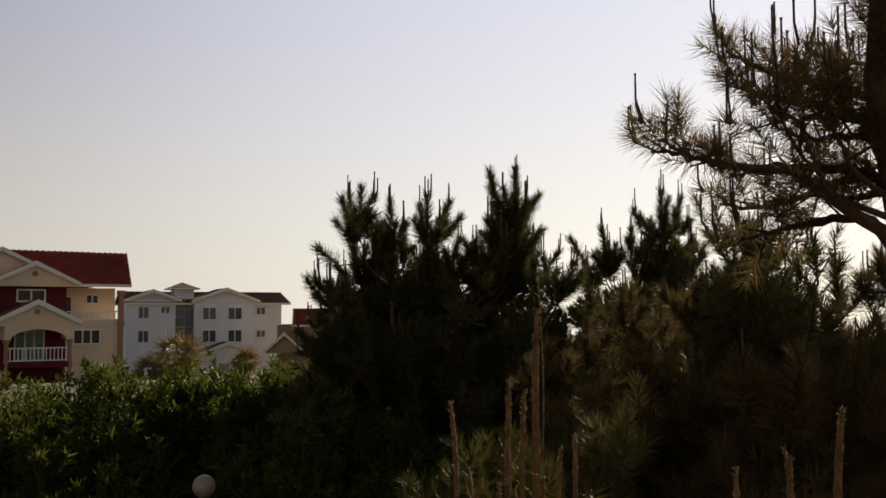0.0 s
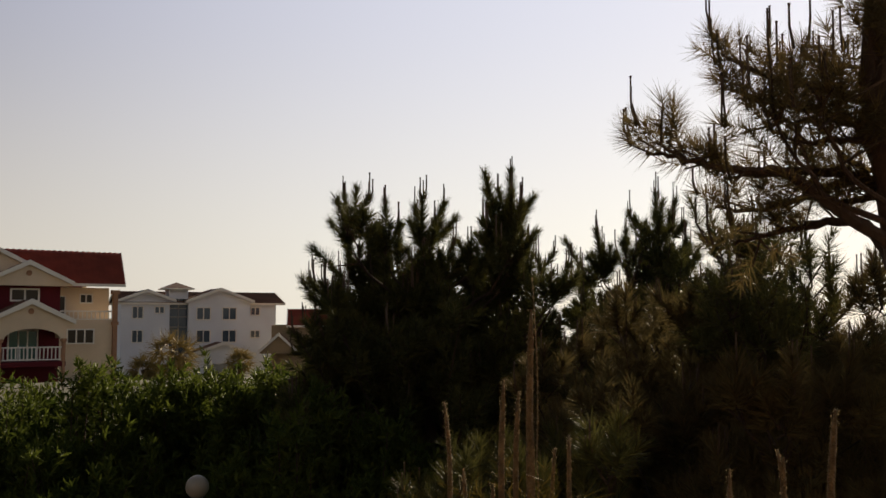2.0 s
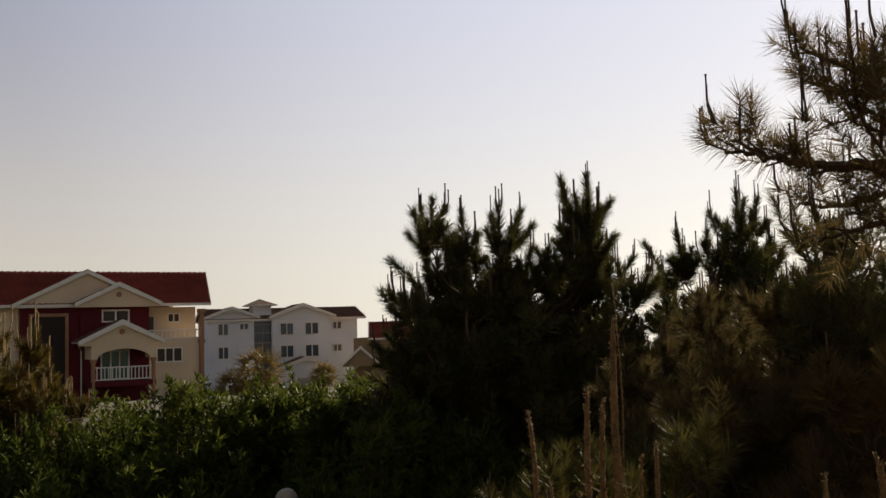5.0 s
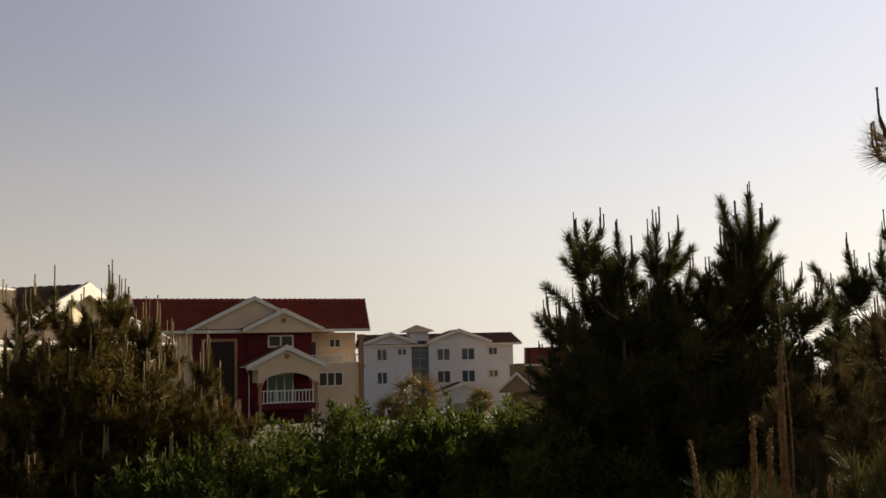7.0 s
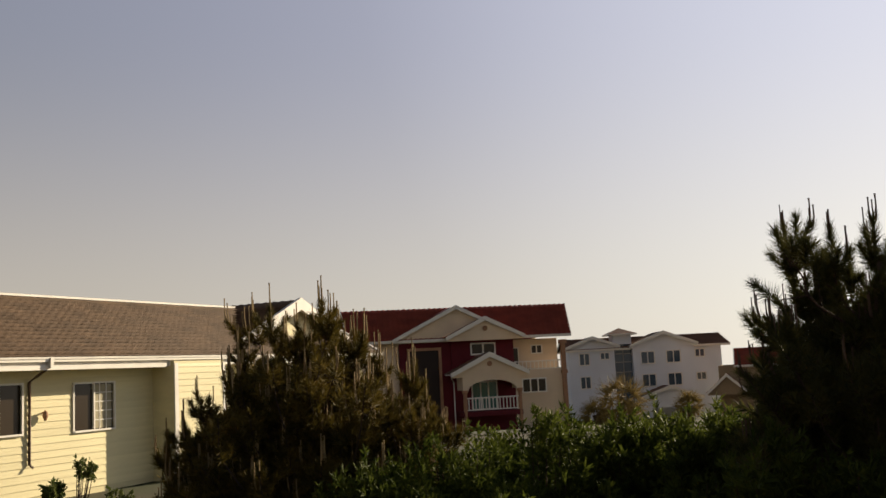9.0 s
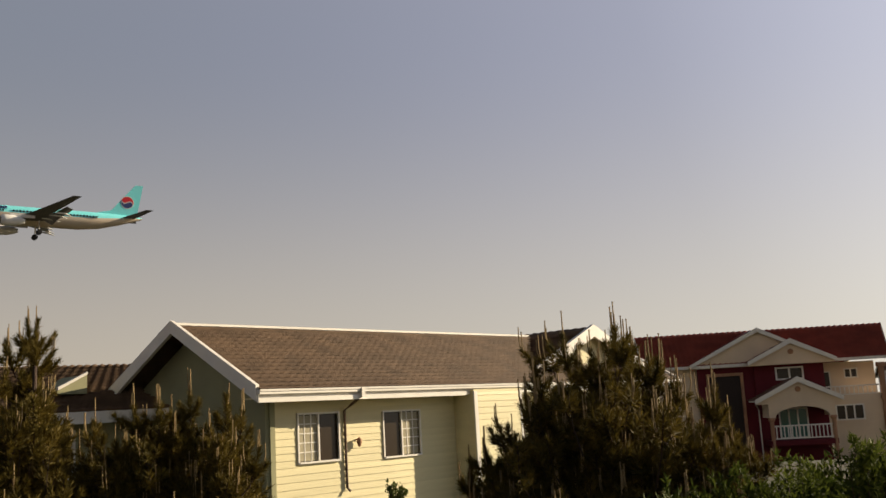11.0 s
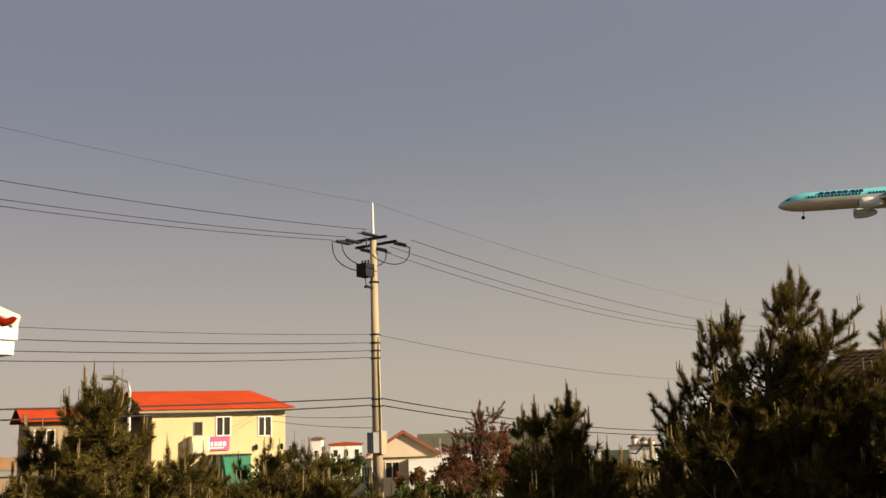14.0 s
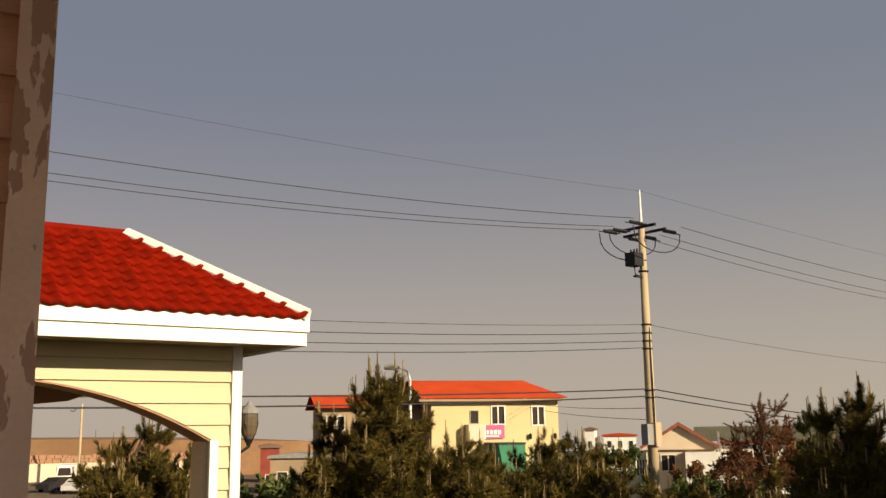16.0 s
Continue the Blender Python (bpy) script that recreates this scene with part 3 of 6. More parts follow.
# ---- the pale apartment house ----
def white_house():
    c, th = 118.0, 25
    h = thing("apartment_house", "pale grey rendered apartment house with brown tiled gables", "house", polar(th, c), th)
    Wl = [(15.9, 17.0, 2.35, 3.62), (18.45, 19.4, 2.95, 3.62), (15.9, 17.0, -0.45, 0.85)]
    lw = wall("left_wall", h, 14.6, 20.1, -5, 4.6, 0, 0.3, Wl, M_BLUEWHITE)
    Wm = [(23.2, 24.7, 2.2, 3.52), (26.25, 27.8, 2.2, 3.52), (23.2, 24.7, -0.5, 0.82), (26.25, 27.8, -0.5, 0.82)]
    mw = wall("middle_wall", h, 22.2, 29.5, -5, 4.6, -0.6, -0.3, Wm, M_BLUEWHITE)
    Wr = [(29.9, 30.9, 2.75, 3.55), (29.9, 30.9, 0.0, 0.75)]
    rw = wall("right_wall", h, 29.5, 33.0, -5, 4.2, 0.2, 0.5, Wr, M_BLUEWHITE)
    for w, ws, y in ((lw, Wl, 0), (mw, Wm, -0.6), (rw, Wr, 0.2)):
        for a in ws:
            window(w, *a, y, M_WHITE, M_BLUEGLASS, 2, bar=0.11, name="window", proud=0.1)
    wall("end_wall", h, 14.6, 14.9, -5, 4.5, 0.3, 9, [], M_BLUEWHITE)
    wall("end_wall", h, 32.7, 33.0, -5, 4.2, 0.5, 9, [], M_BLUEWHITE)
    wall("back_wall", h, 14.6, 33.0, -5, 4.2, 9, 9.3, [], M_BLUEWHITE)
    wall("return_wall", h, 22.2, 22.4, -5, 4.5, -0.3, 0.4, [], M_BLUEWHITE)
    wall("return_wall", h, 29.3, 29.5, -5, 4.3, -0.3, 0.3, [], M_BLUEWHITE)
    gl = bpart("stair_glazing", M_BLUEGLASS, h, 20.1, 22.2, 0.3, 0.4, -4.5, 4.6)
    for z in (-2.2, -0.4, 1.2, 2.4, 3.4):
        bpart("glazing_bar", M_GREYBOX, gl, 20.1, 22.2, 0.22, 0.3, z, z + 0.12)
    bpart("glazing_bar", M_GREYBOX, gl, 21.1, 21.22, 0.22, 0.3, -4.5, 4.6)
    bpart("tower", M_BLUEWHITE, h, 19.95, 22.2, -0.1, 2.5, 4.6, 5.8)
    bm = bmesh.new()
    base = [bm.verts.new(p) for p in ((19.3, -0.8, 5.85), (22.75, -0.8, 5.85), (22.75, 3.2, 5.85), (19.3, 3.2, 5.85))]
    apex = bm.verts.new((21.0, 1.2, 6.6))
    bm.faces.new(base)
    for i in range(4):
        bm.faces.new((base[i], base[(i + 1) % 4], apex))
    part("tower_roof", bm, M_BROWNTILE, h)
    bpart("tower_fascia", M_WHITE, h, 19.25, 22.8, -0.85, 3.25, 5.7, 5.84)
    gable_roof(h, 14.2, 34.0, 5.55, 4.15, 4.6, -0.3, 9.6, M_BROWNTILE, 12, 50, fascia=0.25)
    front_gable(h, 17.45, 3.3, 5.65, 4.45, -0.7, 4.5, M_BROWNTILE, M_BLUEWHITE, over=0.6, trim=0.3)
    front_gable(h, 25.85, 4.1, 5.9, 4.4, -1.3, 4.5, M_BROWNTILE, M_BLUEWHITE, over=0.6, trim=0.3)
    front_gable(h, 25.6, 3.9, -0.5, -1.85, -4.0, -0.6, M_BROWNTILE, M_BLUEWHITE, over=0.3, trim=0.32)
    wall("porch_wall", h, 22.2, 29.0, -5, -2.1, -3.7, -3.5, [(23.5, 26, -5, -3.0)], M_BLUEWHITE)
    return h


white_house()


# ---- brown-roofed house behind the pines ----
def brown_house():
    c, th = 105.0, 8
    h = thing("house", "low house with brown tiled roof behind the pines", "house", polar(th, c), th)
    wall("front_wall", h, -3.0, 14, -5, 1.6, 0, 0.3, [], M_OLIVE_SHADE)
    wall("end_wall", h, -3.0, -2.7, -5, 1.6, 0.3, 8, [], M_OLIVE_SHADE)
    wall("back_wall", h, -3.0, 14, -5, 1.6, 8, 8.3, [], M_OLIVE_SHADE)
    gable_roof(h, -1.4, 14.4, 3.35, 1.6, 4, -0.6, 8.6, M_REDTILE, 10, 40, fascia=0.2)
    front_gable(h, -2.2, 2.0, 0.8, -1.0, -3.0, 0, M_REDTILE, M_OLIVE_SHADE)
    return h


brown_house()


# ---- the yellow house with the orange roof ----
def yellow_house():
    c, th = 62.5, 120
    h = thing("guest_house", "yellow rendered house with bright orange tiled roof", "house", Vector(polar(th, c)) + 15.6 * Vector((cos(radians(th)), sin(radians(th)), 0)), th)
    h.scale = (1.048, 1, 1)
    ws = [(2.6, 3.4, 3.05, 4.16), (5.27, 6.03, 2.96, 4.12), (1.2, 1.68, 3.1, 3.88)]
    fw = wall("front_wall", h, -1.3, 7.0, -3, 4.5, 0, 0.25, ws, M_YELLOW)
    window(fw, *ws[0], 0, leaves=2, bar=0.08)
    window(fw, *ws[1], 0, leaves=2, bar=0.08)
    window(fw, *ws[2], 0, M_GREYBOX, leaves=1, bar=0.05)
    # end away from the sun: yellow wall's shade put in as olive
    wall("end_wall", h, -1.3, -1.05, -3, 4.5, 0.25, 7.5, [], M_OLIVE_SHADE)
    wall("end_wall", h, 6.75, 7.0, -3, 4.5, 0.25, 7.5, [], M_YELLOW)
    wall("back_wall", h, -1.3, 7.0, -3, 4.5, 7.5, 7.75, [], M_YELLOW)
    gable_roof(h, -2.1, 7.4, 6.05, 4.7, 3.8, -0.7, 8.3, M_ORANGETILE, 14, 34, trim=False, hip=1.6, step=0.02)
    bm = bmesh.new()
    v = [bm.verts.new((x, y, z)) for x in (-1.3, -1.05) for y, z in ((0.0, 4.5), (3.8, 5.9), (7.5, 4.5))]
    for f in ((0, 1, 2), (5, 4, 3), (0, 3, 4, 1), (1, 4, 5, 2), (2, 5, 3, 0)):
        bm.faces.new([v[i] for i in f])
    part("end_gable", bm, M_OLIVE_SHADE, h)
    # shade below the roof edge is in this board's colour
    bpart("eave_board", M_OLIVE_SHADE, h, -2.2, 7.3, -0.66, 0.1, 4.5, 4.64)
    # lower side wing in the same shade-toned olive
    wall("side_wing", h, -7.85, -5.0, -3, 4.15, 2.2, 2.45, [(-7.5, -7.1, 2.75, 3.65), (-6.85, -6.45, 2.75, 3.65)], M_OLIVE_SHADE)
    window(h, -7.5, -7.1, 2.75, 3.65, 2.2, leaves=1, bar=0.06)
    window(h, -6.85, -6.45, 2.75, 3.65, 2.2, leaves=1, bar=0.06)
    wall("side_wing_end", h, -7.85, -7.6, -3, 4.15, 2.45, 7.5, [], M_OLIVE_SHADE)
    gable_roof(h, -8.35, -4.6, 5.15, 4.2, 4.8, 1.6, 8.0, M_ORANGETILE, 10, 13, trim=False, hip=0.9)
    wall("link_wall", h, -5.0, -1.3, -3, 4.2, 3.4, 3.65, [], M_OLIVE_SHADE)
    gable_roof(h, -5.6, -1.3, 5.25, 4.2, 5.4, 3.0, 7.8, M_BROWNTILE, 8, 14, trim=False)
    # balcony box, banner and awning
    bpart("balcony_box", M_BEIGE, h, 0.85, 1.85, -0.9, 0, 1.95, 3.02)
    sign = bpart("banner", M_PINK, h, 1.9, 3.35, -0.16, -0.1, 2.1, 2.95, label="pink fabric banner with pale lettering bars")
    for u, w, z, hgt in ((2.25, 0.14, 2.5, 0.26), (2.5, 0.2, 2.5, 0.28), (2.76, 0.2, 2.5, 0.28), (3.02, 0.2, 2.5, 0.28), (2.55, 0.9, 2.25, 0.09)):
        bpart("bar", M_WHITE, sign, u - w / 2, u + w / 2, -0.172, -0.162, z - hgt / 2, z + hgt / 2)
    bpart("banner_end", M_BLUEWHITE, sign, 1.86, 2.12, -0.172, -0.1, 2.1, 2.95)
    bm = bmesh.new()
    prism(bm, [(2.9, -3), (3.95, -3), (3.8, 1.72), (2.15, 1.72)], -3.0, -0.1)
    part("awning", bm, M_GREEN, h, "green canvas entrance awning")
    bpart("awning_top", M_IRON, h, 2.05, 3.85, -3.05, -0.1, 1.725, 1.85)
    for u in (5.05, 6.7):
        bm = bmesh.new()
        tube(bm, [(u, -0.02, 2.3), (u, -0.16, 2.35)], 0.03, 6)
        lathe(bm, [(0.04, -0.3), (0.1, -0.2), (0.11, 0.0), (0.04, 0.1)], 10, (u, -0.18, 2.3))
        part("wall_lamp", bm, M_IRON, h)
    return h


yellow_house()


# ---- small white gabled house by the pole ----
def small_house():
    c, th = 75.0, 93
    h = thing("cottage", "small white clapboard cottage with red-brown roof edge", "house", polar(th, c), th)
    win = (-1.5, -0.55, -0.45, 0.65)
    w = wall("front_wall", h, -2.6, 2.4, -3.2, 1.4, 0, 0.2, [win], M_BEIGE)
    window(w, *win, 0, leaves=2, bar=0.07)
    front_gable(h, -0.17, 2.8, 2.97, 1.25, -0.5, 7, M_REDTILE, M_BEIGE, trim=0.2, trim_mat=M_BRICKRED)
    wall("end_wall", h, 2.2, 2.4, -3.2, 1.3, 0.2, 7, [], M_WHITE)
    wall("end_wall", h, -2.6, -2.4, -3.2, 1.3, 0.2, 7, [], M_WHITE)
    wall("annex", h, 0.2, 2.9, -3.2, 0.9, -1.6, -1.4, [], M_WHITE)
    # white annex's unlit side, its shade put into an olive colour
    wall("annex_side", h, 0.2, 0.4, -3.2, 0.9, -1.4, 0, [], M_OLIVE_SHADE)
    gable_roof(h, 1.0, 13.8, 2.68, 1.62, 6.0, 1.5, 10.5, M_OLIVEROOF, 8, 40, trim=False, depth=0.02)
    bpart("eave_board", M_REDTILE, h, 2.6, 13.8, 1.42, 1.5, 1.45, 1.63)
    wall("long_wall", h, 2.6, 13.5, -3.2, 1.5, 2.0, 2.2, [(4.5, 5.7, -0.4, 0.8), (8.2, 9.4, -0.4, 0.8)], M_WHITE)
    for u in (4.5, 8.2):
        window(h, u, u + 1.2, -0.4, 0.8, 2.0, leaves=2, bar=0.07)
    bpart("flue", M_GREYBOX, h, 2.6, 2.75, 0.9, 1.05, 0, 2.3)
    return h


small_house()


# ---- porch with the scarlet tiled roof ----
def porch():
    g = thing("porch", "cream clapboard porch with arched opening and scarlet tiled hip roof", "porch", polar(140, 8.9), 140)
    # the arch is a flat circle segment; the wall stands 0.64 m behind the eave
    yw, uc, half, apex, ue = 0.3, 1.24, 2.14, 3.13, 3.67
    R = 4.24
    spring = apex - (R - math.sqrt(R * R - half * half))
    at = lambda z: uc + math.sqrt(max(R * R - (R - (apex - z)) ** 2, 0))
    n = 24
    arch = [(uc + half * (2 * i / n - 1), apex - R + math.sqrt(R * R - (half * (2 * i / n - 1)) ** 2)) for i in range(n + 1)]
    bm = bmesh.new()
    prism(bm, [(-1.4, 0), (-1.4, 3.5), (ue, 3.5), (ue, 0), (uc + half, 0)] + arch[::-1] + [(uc - half, 0)], yw, yw + 0.42)
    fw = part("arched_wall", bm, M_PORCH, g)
    bm = bmesh.new()
    lining = [(u, z - 0.015) for u, z in arch]
    prism(bm, arch + lining[::-1], yw - 0.03, yw + 0.43)
    part("arch_lining", bm, M_STONE, fw)
    jamb = bpart("jamb", M_BEIGE, fw, uc + half - 0.014, uc + half - 0.002, yw + 0.05, yw + 0.42, 0, spring - 0.02)
    for k in range(12):
        bpart("jamb_board", M_BEIGE, fw, uc + half - 0.024, uc + half - 0.012, yw + 0.06, yw + 0.41, 0.01 + k * 0.2, 0.192 + k * 0.2)
    wall("back_wall", g, -1.4, 1.4, 0, 3.4, 2.0, 2.2, [], M_PORCH)
    bpart("ceiling", M_STONE, g, -1.4, 3.3, yw + 0.42, 2.3, 3.3, 3.36)
    bm = bmesh.new()
    prism(bm, [(-1.4, 2.9), (2.0, 2.93), (2.5, 2.98), (2.9, 3.12), (2.9, 3.4), (-1.4, 3.4)], 2.2, 2.4)
    part("back_beam", bm, M_STONE, g)
    z = 0.02
    while z < 3.44:
        top = min(z + 0.205, 3.48)
        zs = [z + 0.008 + (top - z - 0.008) * i / 5 for i in range(6)]
        left = [(uc + half + 0.09 if q < spring else (at(q) + 0.02 if q < apex - 0.02 else uc - 0.4), q) for q in zs]
        bm = bmesh.new()
        lo = lambda q: yw - 0.036 + 0.028 * (q - z) / (top - z)
        v0 = [bm.verts.new((u, lo(q), q)) for u, q in left[::-1] + [(ue - 0.08, zs[0]), (ue - 0.08, zs[-1])]]
        v1 = [bm.verts.new((v.co.x, yw, v.co.z)) for v in v0]
        bm.faces.new(v0), bm.faces.new(v1[::-1])
        for i in range(len(v0)):
            j = (i + 1) % len(v0)
            bm.faces.new((v0[i], v1[i], v1[j], v0[j]))
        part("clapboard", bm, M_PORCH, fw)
        z += 0.205
    bpart("corner_board", M_WHITE, fw, ue - 0.08, ue + 0.02, yw - 0.05, yw, 0, 3.45)
    bpart("pier_trim", M_WHITE, fw, uc + half + 0.002, uc + half + 0.085, yw - 0.05, yw, 0, spring)
    # eaves and roof
    D, z0, z1, ue = 1.373, 3.70, 4.60, 4.12
    bpart("fascia", M_WHITE, g, -2.0, ue, -0.36, -0.30, 3.56, 3.74)
    bpart("fascia", M_WHITE, g, -2.0, ue - 0.03, -0.33, -0.27, 3.43, 3.56)
    bpart("fascia", M_WHITE, g, ue - 0.05, ue, -0.30, 2.4, 3.43, 3.74)
    # shade under the eaves is put into the soffit's olive colour
    bpart("soffit", M_OLIVE_SHADE, g, -2.0, ue - 0.06, -0.27, 2.38, 3.45, 3.48)
    bm = bmesh.new()
    e = [bm.verts.new(p) for p in ((-2.0, -0.34, z0), (ue, -0.34, z0), (ue, 2.4, z0), (-2.0, 2.4, z0))]
    r = [bm.verts.new(p) for p in ((-2.0, -0.34 + D, z1 - .02), (ue - D, -0.34 + D, z1 - .02))]
    bm.faces.new((e[0], e[1], r[1], r[0])), bm.faces.new((e[1], e[2], r[1])), bm.faces.new((e[2], e[3], r[0], r[1])), bm.faces.new((e[3], e[0], r[0])), bm.faces.new(e[::-1])
    deck = part("roof", bm, M_SCARLET, g, "scarlet glazed tile hip roof")
    # one rolled tile, shared by all
    L, W, sub, courses = 0.185, 0.15, 8, 9
    bm = bmesh.new()
    rows = []
    for y, lift in ((0.01, 0.0), (-0.035, 0.066), (L * 1.04, 0.014)):
        rows.append([bm.verts.new((W * i / sub, y, lift + 0.019 * (1 + cos(2 * pi * i / sub)) * (1 if lift > 0.01 else 0.6))) for i in range(sub + 1)])
    for q, w in zip(rows, rows[1:]):
        for i in range(sub):
            bm.faces.new((q[i], q[i + 1], w[i + 1], w[i]))
    me = bpy.data.meshes.new("tile")
    bm.to_mesh(me), bm.free()
    me.materials.append(M_SCARLET)
    me.polygons.foreach_set("use_smooth", [True] * len(me.polygons))
    slope = math.atan2(z1 - z0, D)
    rng = random.Random(4)
    for c in range(courses):
        run = c * L * cos(slope)
        n = int((ue - run + 0.4) / W)
        for i in range(n):
            t = piece("tile", me, deck, (ue - run - 0.065 - (i + 1) * W, -0.385 + run, z0 - 0.03 + c * L * sin(slope)))
            t.rotation_euler = (slope + rng.uniform(-.012, .012), 0, rng.uniform(-.01, .01))
    bm = bmesh.new()
    tube(bm, [(ue - 0.025, -0.375, z0 + 0.02), (ue - D - 0.04, -0.36 + D, z1 + 0.03)], 0.066, 8)
    part("hip_cap", bm, M_WHITE, deck)
    bm = bmesh.new()
    tube(bm, [(-2.0, -0.34 + D, z1 + 0.03), (ue - D, -0.34 + D, z1 + 0.03)], 0.05, 8)
    part("ridge_cap", bm, M_SCARLET, deck)
    # lantern on the side
    lan = thing("wall_lantern", "weathered bronze wall lantern with glass sides on the porch", "lantern", polar(117.6, 10.3, 2.70), 140)
    lan.scale = (1.25, 1.25, 1.25)
    bm = bmesh.new()
    lathe(bm, [(0.035, -0.12), (0.06, -0.08), (0.074, -0.01), (0.076, 0.06), (0.068, 0.09)], 12)
    part("glass_body", bm, M_LANTERN, lan)
    bm = bmesh.new()
    lathe(bm, [(0.082, 0.085), (0.084, 0.1), (0.06, 0.13), (0.035, 0.15), (0.02, 0.17), (0.004, 0.19)], 12)
    part("cap", bm, M_GREYBOX, lan)
    bm = bmesh.new()
    lathe(bm, [(0.008, -0.19), (0.02, -0.16), (0.04, -0.12), (0.036, -0.11)], 10)
    tube(bm, [(0, 0, -0.18), (-0.06, 0, -0.22), (-0.27, 0, -0.18)], 0.013, 6)
    part("bracket", bm, M_IRON, lan)
    for k in range(4):
        bm = bmesh.new()
        a = pi / 4 + k * pi / 2
        tube(bm, [(0.037 * cos(a), 0.037 * sin(a), -0.12), (0.077 * cos(a), 0.077 * sin(a), 0.0), (0.072 * cos(a), 0.072 * sin(a), 0.085)], 0.006, 5)
        part("glazing_bar", bm, M_IRON, lan)


M_LANTERN = glass("amber_lantern_glass", (0.10, 0.075, 0.045), 0.2)
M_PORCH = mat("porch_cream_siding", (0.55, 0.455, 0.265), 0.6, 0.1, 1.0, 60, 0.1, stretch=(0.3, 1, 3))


# ---- the house that the balcony belongs to ----
def peeling(name):
    m = mat(name, (0.74, 0.57, 0.43), 0.75, 0.2, 3, 60, 0.2)
    n, l = m.node_tree.nodes, m.node_tree.links
    b = n["Principled BSDF"]
    src = b.inputs["Base Color"].links[0].from_socket
    co, mp, tx, rp, mx = n.new("ShaderNodeTexCoord"), n.new("ShaderNodeMapping"), n.new("ShaderNodeTexNoise"), n.new("ShaderNodeValToRGB"), n.new("ShaderNodeMix")
    mp.inputs["Scale"].default_value = (14, 14, 4.5)
    tx.inputs["Scale"].default_value, tx.inputs["Detail"].default_value = 1.0, 6
    rp.color_ramp.elements[0].position, rp.color_ramp.elements[1].position = 0.555, 0.57
    mx.data_type = "RGBA"
    l.new(co.outputs["Object"], mp.inputs[0]), l.new(mp.outputs[0], tx.inputs[0]), l.new(tx.outputs[0], rp.inputs[0])
    l.new(rp.outputs[0], mx.inputs[0]), l.new(src, mx.inputs[6])
    mx.inputs[7].default_value = (0.36, 0.235, 0.165, 1)
    l.new(mx.outputs[2], b.inputs["Base Color"])
    bp = n.new("ShaderNodeBump")
    bp.invert = True
    bp.inputs["Strength"].default_value, bp.inputs["Distance"].default_value = 0.6, 0.01
    l.new(rp.outputs[0], bp.inputs["Height"]), l.new(bp.outputs[0], b.inputs["Normal"])
    return m


def own_house():
    h = thing("balcony_house", "weathered clapboard house corner with peeling painted corner board", "house", polar(131, 3.0), 131)
    w = wall("wall", h, -3.6, 0.085, 0, 4.2, 0.0, 0.2, [], M_TAN)
    clapboards(w, -3.6, 0.0, 0.03, 4.19, 0.0, 0.19, M_TAN, thick=0.03)
    bpart("corner_board", peeling("peeling_paint"), h, -0.004, 0.1, -0.036, 0.215, 0.0, 4.195, label="cream corner board with peeling paint")
    # unseen roof, added and shaped to keep the sun off the corner board
    bm = bmesh.new()
    box(bm, -2.2, 2.5, -4.5, 1.2, 4.2, 4.36), box(bm, -1.2, 2.5, 1.2, 2.8, 4.2, 4.36), box(bm, -1.2, 2.5, 2.8, 2.88, 4.1, 4.4)
    r = obj("unseen_shade_roof", bm, M_WHITE)
    tagged(r, "unseen white roof added over the balcony to shade the corner board", "roof", kind="structure")
    bm = bmesh.new()
    box(bm, -1.0, 2.5, -3.2, 0.7, 0.95, 1.1), box(bm, -1.0, -0.85, 0.55, 0.7, 0, 0.95), box(bm, 2.35, 2.5, 0.55, 0.7, 0, 0.95)
    tagged(obj("balcony_floor", bm, M_STONE), "brown boarded balcony floor under the camera", "floor", kind="structure")
    bm = bmesh.new()
    box(bm, -0.2, 2.5, -3.4, -3.2, 0, 4.2)
    tagged(obj("wall_back", bm, M_TAN), "tan house wall behind the balcony", "wall", kind="structure")


M_TAN = mat("tan_siding", (0.52, 0.30, 0.20), 0.75, 0.25, 2, 60, 0.2, rand=0.06, stretch=(0.3, 1, 3))
porch()
own_house()


# ---- utility poles and wires ----
POLE_DIR = Vector((-0.83, 0.557, 0))
POLE_AT = Vector(polar(94.6, 35.0))


